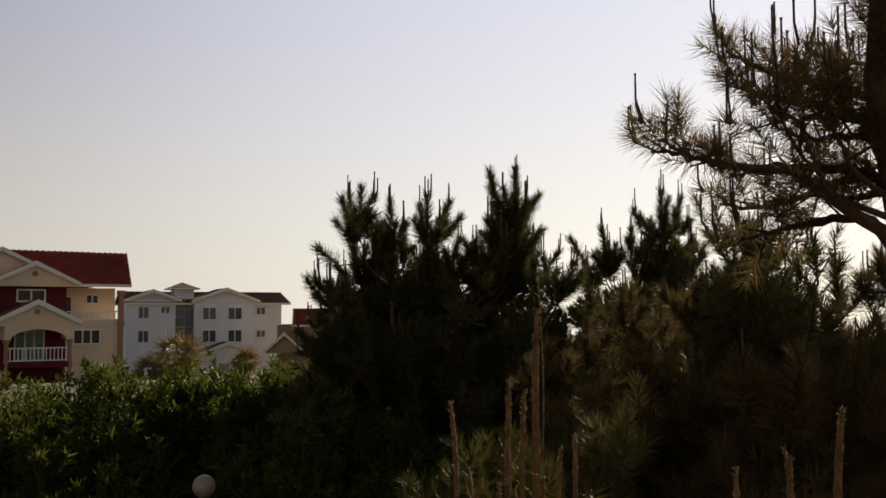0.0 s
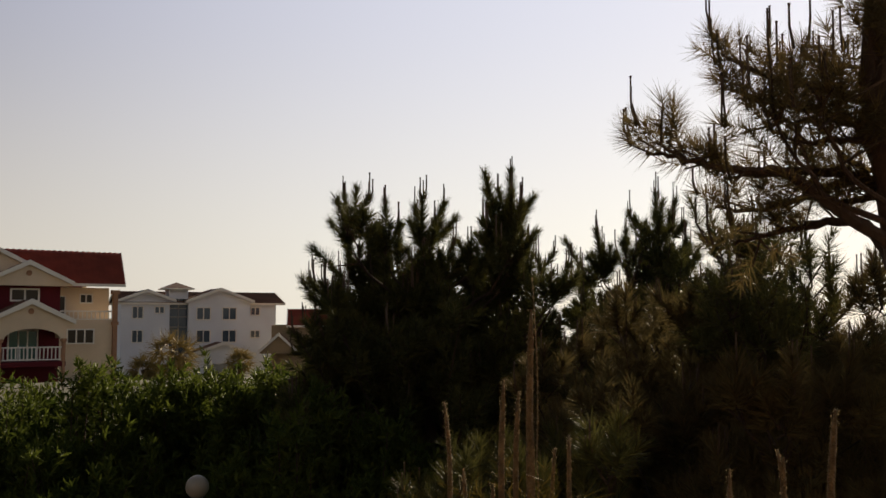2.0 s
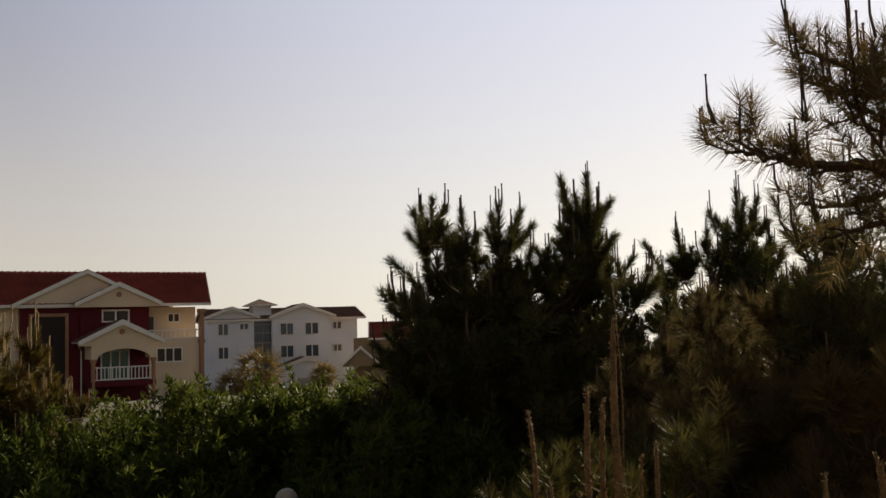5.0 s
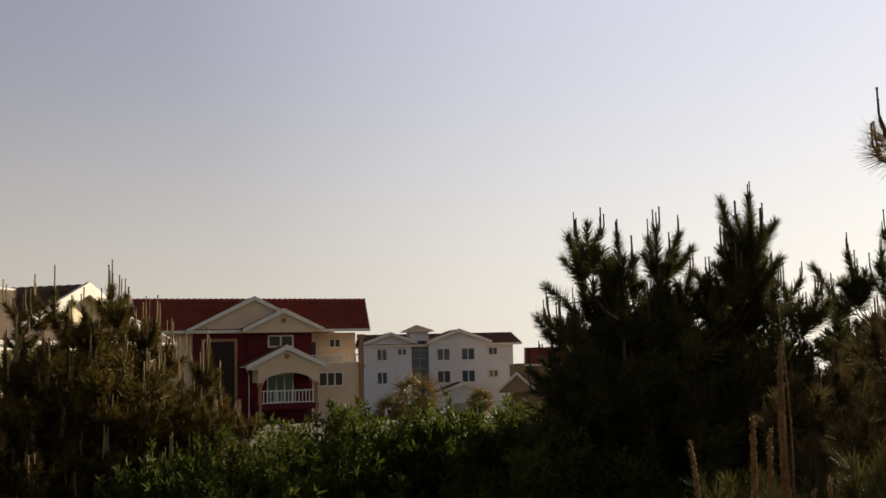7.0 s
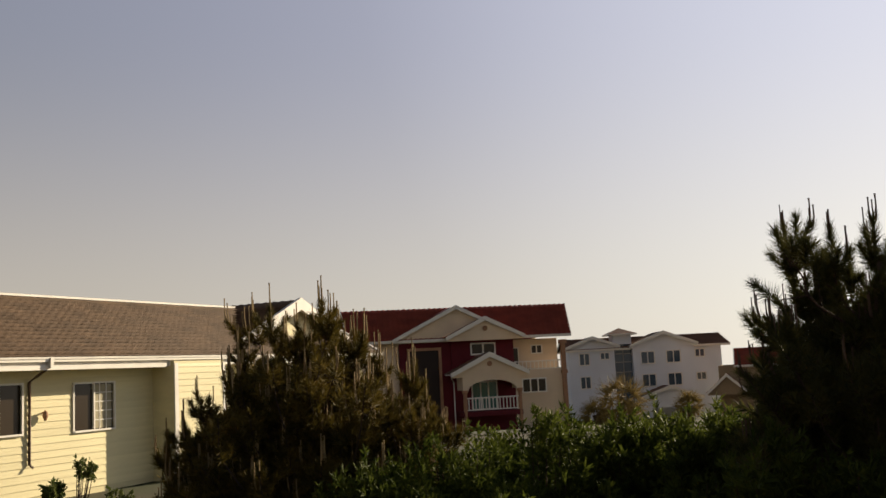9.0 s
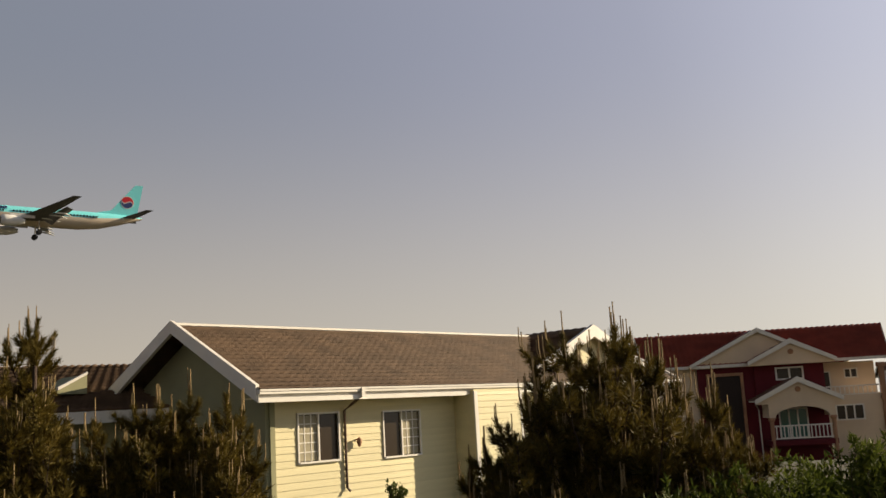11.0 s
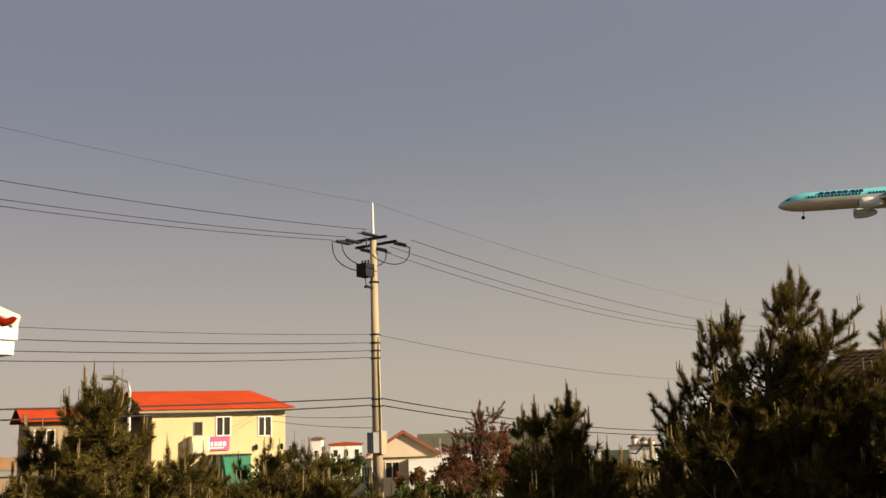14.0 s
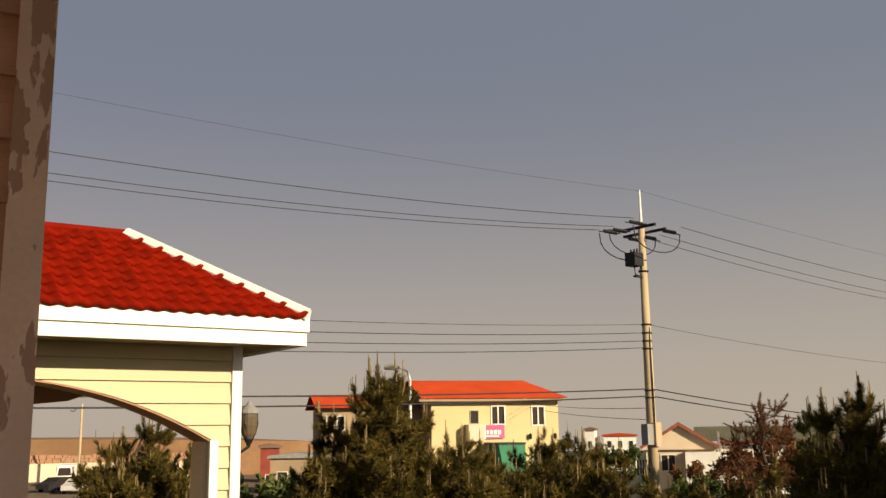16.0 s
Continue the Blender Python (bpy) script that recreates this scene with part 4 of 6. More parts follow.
def utility_pole(at, wide=True):
    p = thing("utility_pole", "tall tan concrete utility pole with crossarms and transformer", "utility pole", (at.x, at.y, height(at.x, at.y) - 0.2), math.degrees(math.atan2(POLE_DIR.y, POLE_DIR.x)) - 90, group="utility poles along the lane")
    bm = bmesh.new()
    tube(bm, [(0.0, 0, 0), (0, 0, 5), (0, 0, 9.9)], [0.19, 0.16, 0.115], 14)
    part("pole", bm, M_CONCRETE, p, smooth=True)
    bm = bmesh.new()
    tube(bm, [(0, 0, 9.9), (0, 0, 10.4), (0, 0, 11.28)], [0.06, 0.045, 0.03], 8)
    part("top_spike", bm, M_WHITE, p)
    for z, w, y in ((9.88, 0.75, -0.16), (9.72, 0.95, 0.16)):
        bm = bmesh.new()
        box(bm, -w, w, y - 0.045, y + 0.045, z - 0.045, z + 0.045)
        part("crossarm", bm, M_IRON, p)
    for x, y, z in ((-0.85, -0.75, 9.82), (-0.4, -0.75, 9.8), (0.35, -0.75, 9.95), (-0.85, 0.75, 9.7), (-0.2, 0.75, 9.66), (0.7, 0.75, 9.74)):
        bm = bmesh.new()
        s = 1 if y > 0 else -1
        tube(bm, [(x, s * 0.16, z), (x, s * 0.3, z - .02), (x, s * 1.3, z - .07)], [0.03, 0.03, 0.02], 6)
        for k in range(6):
            tube(bm, [(x, s * (0.38 + k * .12), z - .025), (x, s * (0.44 + k * .12), z - .03)], [0.075, 0.055], 8)
        part("insulator", bm, M_IRON, p)
    for x, dip in ((-0.85, 0.85), (-0.4, 0.75), (0.7, 0.8)):
        bm = bmesh.new()
        tube(bm, [(x, 1.3 * cos(pi * i / 10), 9.7 - dip * sin(pi * i / 10) ** 0.7) for i in range(11)], 0.022, 5)
        part("jumper_cable", bm, M_CABLE, p)
    bm = bmesh.new()
    box(bm, -0.24, 0.2, -0.7, -0.22, 8.45, 8.92)
    for k in range(3):
        tube(bm, [(-0.15 + k * .14, -0.46, 8.92), (-0.15 + k * .14, -0.46, 9.06)], 0.035, 6)
    part("switch_box", bm, M_IRON, p)
    bm = bmesh.new()
    tube(bm, [(0, -0.5, 8.45), (0, -0.46, 8.15), (0, -0.12, 8.1)], 0.025, 6)
    box(bm, -0.06, 0.06, -0.5, -0.1, 8.06, 8.12)
    part("bracket", bm, M_IRON, p)
    for z in (6.4, 6.1, 5.82, 5.55, 4.1, 3.85, 8.3):
        bm = bmesh.new()
        lathe(bm, [(0.17, -0.03), (0.185, -0.02), (0.185, 0.02), (0.17, 0.03)], 14, (0, 0, z))
        tube(bm, [(0.0, -0.14, z), (0.0, -0.24, z)], 0.03, 6)
        part("band", bm, M_IRON, p)
    bm = bmesh.new()
    box(bm, -0.06, 0.22, -0.5, -0.18, 2.25, 2.95)
    part("meter_box", bm, M_GREYBOX, p)
    bm = bmesh.new()
    box(bm, 0.17, 0.3, -0.16, 0.16, 2.2, 3.0)
    part("meter_box", bm, M_CONCRETE, p)
    bm = bmesh.new()
    for z in (1.5, 1.25):
        box(bm, -0.05, 0.05, -0.85, -0.1, z, z + 0.04)
    for k in range(5):
        box(bm, -0.03, 0.03, -0.85 + k * .15, -0.82 + k * .15, 1.25, 1.75)
    part("step_bracket", bm, M_IRON, p)
    bm = bmesh.new()
    tube(bm, [(0.16, -0.05, 2.2), (0.2, -0.06, 3.5), (0.17, -0.06, 5.5), (0.15, -0.03, 6.3)], 0.02, 6)
    part("riser_cable", bm, M_CABLE, p)
    return p


P_MID, P_FAR, P_NEAR = POLE_AT, POLE_AT + POLE_DIR * 50, POLE_AT - POLE_DIR * 48
for q in (P_MID, P_FAR, P_NEAR):
    utility_pole(q)


def wire(a, b, sag, r, label="thin black overhead wire between poles"):
    bm = bmesh.new()
    a, b = Vector(a), Vector(b)
    n = 24
    tube(bm, [a.lerp(b, i / n) - Vector((0, 0, sag * 4 * (i / n) * (1 - i / n))) for i in range(n + 1)], r, 5)
    return tagged(obj("overhead_wire", bm, M_CABLE), label, "wire", "overhead wires")


SIDE = Vector((POLE_DIR.y, -POLE_DIR.x, 0))
for q in (P_FAR, P_NEAR):
    s = 1 if q is P_FAR else -1
    end = POLE_DIR * s
    zg = height(q.x, q.y)
    for off, z, sag in ((-0.85, 9.6, 0.95), (-0.2, 9.62, 0.85), (0.75, 9.75, 0.72)) if s > 0 else ((-0.85, 9.6, 1.2), (-0.2, 9.62, 1.2), (0.75, 9.75, 1.1)):
        wire(P_MID + SIDE * off + end * 1.3 + Vector((0, 0, z)), q + SIDE * off - end * 1.3 + Vector((0, 0, z)), sag, 0.012)
    wire(P_MID + Vector((0, 0, 11.06)), q + Vector((0, 0, 11.06)), 0.5 if s > 0 else 0.8, 0.005)
    for z in (6.2, 5.9, 5.62, 5.38) if s < 0 else (6.2,):
        wire(P_MID + Vector((0, 0, z)) + end * 0.18, q + Vector((0, 0, z)), 0.85, 0.008 if z > 6 else 0.012)
    for z in (3.95, 3.7):
        wire(P_MID + Vector((0, 0, z)) + end * 0.18, q + Vector((0, 0, z - (1.2 if s > 0 else 0))), 0.5 if s < 0 else 0.95, 0.022, "thick black telephone cable between poles")
wire(P_MID + Vector((0, 0, 3.3)), Vector(polar(101.5, 66, 4.4)), 0.15, 0.012)
wire(P_MID + Vector((0, 0, 2.9)), Vector(polar(101.5, 66, 4.1)), 0.15, 0.012)


# ---- airliner on approach ----
def airliner():
    head = math.degrees(math.atan2(-sin(radians(73)), -cos(radians(73))))
    a = thing("airliner", "twin-engine airliner, turquoise above and silver below, landing gear down", "airplane", polar(65.05, 197, EYE + 197 * tan(radians(11.75))), head)
    a.matrix_world = a.matrix_world @ pose(0, 0, 0, 0, -1.5, 0) @ Matrix.Scale(0.965, 4)
    T = mat("turquoise_paint", (0.22, 0.76, 0.78), 0.4, 0.06, 0.3, 5, 0)
    S = mat("silver_paint", (0.66, 0.55, 0.42), 0.4, 0.08, 0.3, 5, 0, metal=0.2)
    Wm = mat("aircraft_white", (0.75, 0.73, 0.68), 0.4, 0.06, 0.3, 5, 0)
    G = mat("wing_grey", (0.14, 0.135, 0.13), 0.5, 0.15, 0.3, 5, 0)
    prof = [(21.0, 0.05, -0.55), (20.6, 0.55, -0.5), (19.8, 1.0, -0.38), (18.4, 1.5, -0.18), (16.6, 1.82, 0), (14, 1.9, 0), (-8, 1.9, 0), (-12, 1.7, 0.2), (-16, 1.15, 0.65), (-19, 0.6, 1.05), (-20.8, 0.2, 1.25)]
    n = 24
    for name, lo, hi, m in (("upper_body", 0.02, 0.48, T), ("belly", 0.48, 1.02, S)):
        bm = bmesh.new()
        k = int(round((hi - lo) * n))
        rings = [[bm.verts.new((x, r * cos(2 * pi * (lo + (hi - lo) * i / k)), zc + r * sin(2 * pi * (lo + (hi - lo) * i / k)))) for i in range(k + 1)] for x, r, zc in prof]
        for q, w in zip(rings, rings[1:]):
            for i in range(k):
                bm.faces.new((q[i], q[i + 1], w[i + 1], w[i]))
        part(name, bm, m, a, smooth=True)
    for s in (-1, 1):
        bm = bmesh.new()
        root = [(6.0, s * 1.6, -1.0), (-1.6, s * 1.6, -1.0)]
        tip = [(-4.2, s * 17.2, 0.9), (-5.8, s * 17.2, 0.9)]
        kink = [(1.6, s * 6.0, -0.5), (-2.2, s * 6.0, -0.5)]
        v = []
        for st, th in ((root, 0.45), (kink, 0.3), (tip, 0.1)):
            v.append([bm.verts.new(st[0]), bm.verts.new((st[0][0] * .6 + st[1][0] * .4, st[0][1], st[0][2] + th / 2)), bm.verts.new(st[1]), bm.verts.new((st[0][0] * .6 + st[1][0] * .4, st[0][1], st[0][2] - th / 2))])
        for q, w in zip(v, v[1:]):
            for i in range(4):
                bm.faces.new((q[i], q[(i + 1) % 4], w[(i + 1) % 4], w[i]))
        bm.faces.new(v[0]), bm.faces.new(v[-1])
        wg = part("wing", bm, G, a)
        bm = bmesh.new()
        vv = [bm.verts.new(p) for p in ((-1.5, s * 2.0, -1.0), (-2.2, s * 6.0, -0.55), (-4.2, s * 11.5, 0.1), (-5.3, s * 11.5, -0.45), (-3.6, s * 6.0, -1.3), (-3.0, s * 2.0, -1.8))]
        bm.faces.new(vv)
        bmesh.ops.solidify(bm, geom=bm.faces[:], thickness=0.12)
        part("flap", bm, G, wg)
        for y in (4.0, 7.6, 10.0):
            bm = bmesh.new()
            tube(bm, [(0.2 - y * .25, s * y, -0.95), (-1.6 - y * .25, s * y, -1.05), (-3.4 - y * .2, s * y, -1.5)], [0.1, 0.22, 0.06], 8)
            part("flap_fairing", bm, Wm, wg)
        bm = bmesh.new()
        lathe(bm, [(0.8, 0), (1.02, 0.15), (1.08, 1.0), (1.0, 2.4), (0.7, 3.6), (0.4, 4.3)], 18)
        e = part("engine", bm, Wm, a, smooth=True)
        e.matrix_basis = pose(6.6, s * 4.9, -2.0, 0, -90, 0)
        bm = bmesh.new()
        lathe(bm, [(0.82, -0.02), (0.8, 0.03), (0.2, 0.05)], 18)
        part("fan", bm, M_IRON, e)
        bm = bmesh.new()
        box(bm, 0.5, 5.0, s * 4.9 - .12, s * 4.9 + .12, -1.3, -0.6)
        part("pylon", bm, Wm, a)
        bm = bmesh.new()
        vv = [bm.verts.new(p) for p in ((-16.2, s * 0.7, 0.9), (-19.4, s * 0.5, 1.1), (-21.5, s * 7.0, 1.7), (-20.0, s * 7.0, 1.7))]
        bm.faces.new(vv)
        bmesh.ops.solidify(bm, geom=bm.faces[:], thickness=0.2)
        part("tailplane", bm, G, a)
        gear = bmesh.new()
        tube(gear, [(-0.6, s * 2.4, -1.2), (-0.6, s * 2.8, -3.4)], 0.14, 8)
        g = part("main_gear", gear, Wm, a)
        for y in (2.45, 3.2):
            bm = bmesh.new()
            lathe(bm, [(0.3, 0), (0.55, 0.03), (0.56, 0.3), (0.3, 0.33)], 16)
            w = part("wheel", bm, M_CABLE, g)
            w.matrix_basis = pose(-0.6, s * y + 0.16, -3.5, 90, 0, 0)
    win = bmesh.new()
    box(win, -0.16, 0.16, -1.92, 1.92, 0.42, 0.78)
    me = bpy.data.meshes.new("cabin_window")
    win.to_mesh(me), win.free()
    me.materials.append(M_IRON)
    for k in range(44):
        if k not in (16, 17, 25, 26, 27):
            piece("cabin_window", me, a, (15.2 - k * 0.62, 0, 0))
    fin = bmesh.new()
    prism(fin, [(-11.2, 1.8), (-14.6, 2.6), (-19.3, 8.3), (-20.9, 8.3), (-19.7, 1.3)], -0.16, 0.16)
    f = part("fin", fin, T, a)
    R, B = mat("roundel_red", (0.55, 0.02, 0.03), 0.5, 0.05, 1, 5, 0), mat("roundel_blue", (0.03, 0.05, 0.16), 0.5, 0.05, 1, 5, 0)
    ctr, r = (-17.75, 4.5), 1.22
    bm = bmesh.new()
    prism(bm, [(ctr[0] + 1.34 * cos(pi * i / 14), ctr[1] + 1.34 * sin(pi * i / 14)) for i in range(28)], -0.19, 0.19)
    part("roundel", bm, Wm, f)
    for m, turn in ((R, 0.35), (B, pi + 0.35)):
        # half a disc with a wave for its straight side
        rim = [(r * cos(pi * i / 14), r * sin(pi * i / 14)) for i in range(15)]
        wave = [(-r + 2 * r * i / 14, 0.10 + 0.34 * r * sin(2 * pi * i / 14)) for i in range(1, 14)]
        pts = [(ctr[0] + x * cos(turn) - y * sin(turn), ctr[1] + x * sin(turn) + y * cos(turn)) for x, y in rim + wave]
        bm = bmesh.new()
        prism(bm, pts, -0.205, 0.205)
        part("roundel", bm, m, f)
    for x0, x1 in ((13.2, 12.4), (12.1, 11.3), (11.0, 10.2), (9.9, 9.1), (8.8, 8.0), (7.4, 6.6), (6.4, 6.1), (5.9, 5.2)):
        bm = bmesh.new()
        box(bm, x1, x0, -1.72, 1.72, 0.95, 1.45)
        part("lettering_bar", bm, B, a)
    bm = bmesh.new()
    box(bm, 18.0, 19.3, -1.2, 1.2, 0.35, 0.62)
    part("cockpit_window", bm, M_IRON, a)
    bm = bmesh.new()
    tube(bm, [(16.2, 0, -1.7), (16.4, 0, -3.0)], 0.1, 8)
    g = part("nose_gear", bm, Wm, a)
    bm = bmesh.new()
    lathe(bm, [(0.2, 0), (0.36, 0.03), (0.36, 0.3), (0.2, 0.33)], 14)
    w = part("wheel", bm, M_CABLE, g)
    w.matrix_basis = pose(16.4, 0.16, -3.1, 90, 0, 0)


airliner()


# ---- plants ----
def brushes(rng, root, tip, per_m, needle, width, wide=68, close=24, up=0.08):
    """Needles along shoots from root to tip: standing well off near the root, closing forward at the tip."""
    root, tip = np.asarray(root, float), np.asarray(tip, float)
    L = np.linalg.norm(tip - root, axis=1)
    k = np.repeat(np.arange(len(L)), np.maximum((L * per_m).astype(int), 14))
    m = len(k)
    axis = ((tip - root) / (L[:, None] + 1e-9))[k]
    rad = rng.normal(size=(m, 3))
    rad = unit(rad - axis * (rad * axis).sum(1, keepdims=True))
    s = rng.random((m, 1)) ** 0.85
    an = np.radians(wide - (wide - close) * s + rng.normal(size=(m, 1)) * 8)
    d = unit(axis * np.cos(an) + rad * np.sin(an) + np.array([0, 0, up]))
    o = root[k] + axis * L[k][:, None] * s
    side = unit(np.cross(d, rng.normal(size=(m, 3))))
    n = needle * (0.72 + 0.4 * rng.random((m, 1))) * (1 - 0.22 * s)
    v = np.stack([o - side * width / 2, o + side * width / 2, o + d * n], 1).reshape(-1, 3)
    return v, np.arange(3 * m).reshape(-1, 3)


def unit(a):
    return a / (np.linalg.norm(a, axis=-1, keepdims=True) + 1e-9)


def blades(rng, base, axis, length, width, cone=0.75, along=0.25, per=50, up=0.15):
    """Needles round shoots: thin tapered triangles that stand off each shoot's axis."""
    n = len(base)
    base, axis = np.repeat(base, per, 0), np.repeat(axis, per, 0)
    m = n * per
    rad = rng.normal(size=(m, 3))
    rad -= axis * (rad * axis).sum(1, keepdims=True)
    rad /= np.linalg.norm(rad, axis=1, keepdims=True) + 1e-9
    s = rng.random((m, 1)) ** 0.7
    d = axis * (1.0 - cone * 0.65) + rad * cone + np.array([0, 0, up]) + rng.normal(size=(m, 3)) * 0.12
    d /= np.linalg.norm(d, axis=1, keepdims=True)
    root = base + axis * along * s
    side = np.cross(d, rng.normal(size=(m, 3)))
    side /= np.linalg.norm(side, axis=1, keepdims=True) + 1e-9
    L = length * (0.7 + 0.5 * rng.random((m, 1)))
    v = np.stack([root - side * width / 2, root + side * width / 2, root + d * L], 1).reshape(-1, 3)
    return v, np.arange(3 * m).reshape(-1, 3)


def pine(seed, az, dist, tips, low, fill=60, needle=0.11, width=0.005, per_m=480, spread=0.6, brush=0.34, candle=(0.14, 0.28), rc=0.008, ncand=(2, 5), shoots_share=0.45, needles=None, candle_mat=None, label="", trunk=None, every=0.26, name="pine_tree", shed=0.30, ring=(2, 4), wide=68, close=24, boughs=(), bough_at=0.0, tuft=0.16):
    """A pine by its leading shoots (compass angle, elevation from the balcony, lean to the side, length of the brush).

    Limbs run from the trunk to the shoots and carry twigs; lesser boughs fill the body down to the angle low;
    boughs are long side limbs given by the angles they pass through."""
    rng = np.random.default_rng(seed)
    gx, gy = polar(az, dist)[:2]
    zg = height(gx, gy)
    p = thing(name, label or "dark green pine tree with upright pale new shoots", "tree", (gx, gy, zg), az, group="garden pines")

    def place(a, e, y):
        x = (dist + y) * tan(radians(az - a))
        return np.array([x, y, EYE + math.hypot(x, dist + y) * tan(radians(e)) - zg])

    lead = []
    for tp in tips:
        q = place(tp[0], tp[1], rng.uniform(-spread, spread))
        lean = radians(tp[2] if len(tp) > 2 else rng.uniform(-14, 14))
        back = rng.uniform(-0.25, 0.25)
        lead.append((q, unit(np.array([sin(lean), back, cos(lean)])), tp[3] if len(tp) > 3 else brush * rng.uniform(0.85, 1.15)))
    tip = np.array([q for q, _, _ in lead])
    topz = tip[:, 2].max()
    th = trunk or topz * 0.85
    tr = [np.array((0.12 * math.sin(k * 1.9 + seed) * k / 6, 0.1 * math.cos(k * 2.3 + seed) * k / 6, th * k / 6)) for k in range(7)]
    r0 = 0.03 + 0.018 * topz
    bm = bmesh.new()
    tube(bm, tr, [r0 * (1 - 0.13 * k) for k in range(7)], 9)
    part("trunk", bm, M_BARK, p, smooth=True)
    on_trunk = lambda z: tr[min(int(z / th * 6), 5)] + (tr[min(int(z / th * 6), 5) + 1] - tr[min(int(z / th * 6), 5)]) * (z / th * 6 - min(int(z / th * 6), 5))
    roots, ends, inside, cand = [], [], [], []
    twigs = bmesh.new()

    def shoot(o, d, length, share, sizes=(1, 3), body=False):
        roots.append(o), ends.append(o + d * length), inside.append(body)
        if rng.random() < share:
            cand.extend((ends[-1] - d * 0.03 + rng.normal(size=3) * 0.014, d) for _ in range(int(rng.integers(*sizes))))

    def limb(q, d, length, body, share):
        """A limb from the trunk to the shoot that ends at q, with side shoots round it and twigs along it."""
        foot = q - d * length
        hd = math.hypot(foot[0], foot[1])
        zs = max(0.2, min(foot[2] - 0.5 * hd - 0.2, th * 0.96))
        s = on_trunk(zs)
        mid = s + (foot - s) * np.array([0.8, 0.8, 0.34]) - np.array([0, 0, 0.08 * hd])
        n = 8
        pts = [(1 - t) ** 2 * s + 2 * t * (1 - t) * mid + t * t * foot + rng.normal(size=3) * 0.015 * (0 < t < 1) for t in np.linspace(0, 1, n)] + [q]
        span = np.linalg.norm(foot - s)
        rl = 0.010 + 0.008 * span
        if body:
            tube(twigs, pts[4::2], [rl * 0.55, rl * 0.4, rl * 0.25], 3)
        else:
            bm = bmesh.new()
            tube(bm, pts, [rl * (1 - 0.095 * j) for j in range(n + 1)], 6)
            part("limb", bm, M_BARK, p)
        shoot(foot, d, length, share, ncand, body)
        # a ring of side shoots where the last growth began
        k, a0 = int(rng.integers(*ring)) + 2, rng.uniform(0, 2 * pi)
        side = unit(np.cross(d, np.array([0.3, 1, 0.1])))
        for j in range(k):
            an = a0 + 2 * pi * (j + rng.uniform(-.2, .2)) / k
            out = side * cos(an) + np.cross(d, side) * sin(an)
            o = foot - d * rng.uniform(0.0, 0.12)
            e = unit(d * 0.45 + out * 0.75 + np.array([0, 0, 0.3]))
            tube(twigs, [o, o + e * 0.1], [0.007, 0.005], 3)
            shoot(o + e * rng.uniform(0.02, 0.10), unit(e + np.array([0, 0, 0.35])), length * rng.uniform(0.45, 0.8), share * 0.3, body=body)
        for t in np.arange(0.4 if not body else 0.5, 0.98, 0.62 * every / max(span, 0.35)):
            j = min(int(t * (n - 1)), n - 2)
            o = pts[j] + (pts[j + 1] - pts[j]) * (t * (n - 1) - j)
            e = unit(unit(pts[j + 1] - pts[j]) * 0.5 + rng.normal(size=3) * 0.6 + np.array([0, 0, 0.35]))
            w = rng.uniform(0.05, 0.28)
            if not body:
                tube(twigs, [o, o + e * w], [0.008, 0.005], 3)
            shoot(o + e * w, unit(e * 0.7 + np.array([0, 0, 0.6])), length * rng.uniform(0.5, 0.85), share * 0.25, body=body)

    for q, d, length in lead:
        limb(q, d, length, False, 1.0)
    # long side limbs with upright tufts
    for path in boughs:
        y0 = rng.uniform(-0.25, 0.25) + bough_at
        pts = [place(a, e, y0) for a, e in path]
        pts = [on_trunk(min(max(pts[0][2] - 0.35, 0.3), th))] + pts
        fine = [np.array([np.interp(t, range(len(pts)), [w[i] for w in pts]) for i in range(3)]) for t in np.linspace(0, len(pts) - 1, 4 * len(pts))]
        fine = [fine[0]] + [(fine[i - 1] + 2 * fine[i] + fine[i + 1]) / 4 + rng.normal(size=3) * 0.006 for i in range(1, len(fine) - 1)] + [fine[-1]]
        bm = bmesh.new()
        tube(bm, fine, [0.030 - 0.024 * i / (len(fine) - 1) for i in range(len(fine))], 6)
        part("limb", bm, M_BARK, p)
        for i in range(5, len(fine) - 1):
            run = unit(fine[i + 1] - fine[i])
            gap = np.linalg.norm(fine[i + 1] - fine[i])
            for f in np.arange(0, 1, 0.14 / gap):
                o = fine[i] + (fine[i + 1] - fine[i]) * f
                e = unit(run * 0.55 + rng.normal(size=3) * np.array([0.35, 0.6, 0.35]) + np.array([0, 0, 0.28]))
                w = rng.uniform(0.03, 0.17)
                tube(twigs, [o, o + e * w], [0.006, 0.004], 4)
                shoot(o + e * w * 0.6, unit(e * 0.8 + np.array([0, 0, 0.35])), tuft * rng.uniform(0.6, 1.1), 0.05)
        shoot(fine[-2], unit(fine[-1] - fine[-2] + np.array([0, 0, 0.02])), tuft, 1.0, (1, 3))
    # lesser boughs fill the body under the leading shoots
    o = np.argsort(tip[:, 0])
    xs, tops = tip[o, 0], tip[o, 2]
    zlow = max(EYE + dist * tan(radians(low)) - zg, 0.1)
    for _ in range(int(fill * 1.6)):
        x = rng.uniform(xs[0], xs[-1])
        cap = np.interp(x, xs, tops) - shed - brush * 0.4 * rng.random()
        if cap < zlow + 0.05:
            continue
        q = np.array([x, rng.normal() * spread * 0.75, zlow + (cap - zlow) * rng.random() ** 0.8])
        d = unit(np.array([x * 0.22 + rng.normal() * 0.22, q[1] * 0.4 - 0.15 + rng.normal() * 0.2, 0.75]))
        limb(q, d, brush * rng.uniform(0.7, 1.0), True, shoots_share)
    inner = np.array(inside)
    roots, ends = np.array(roots), np.array(ends)
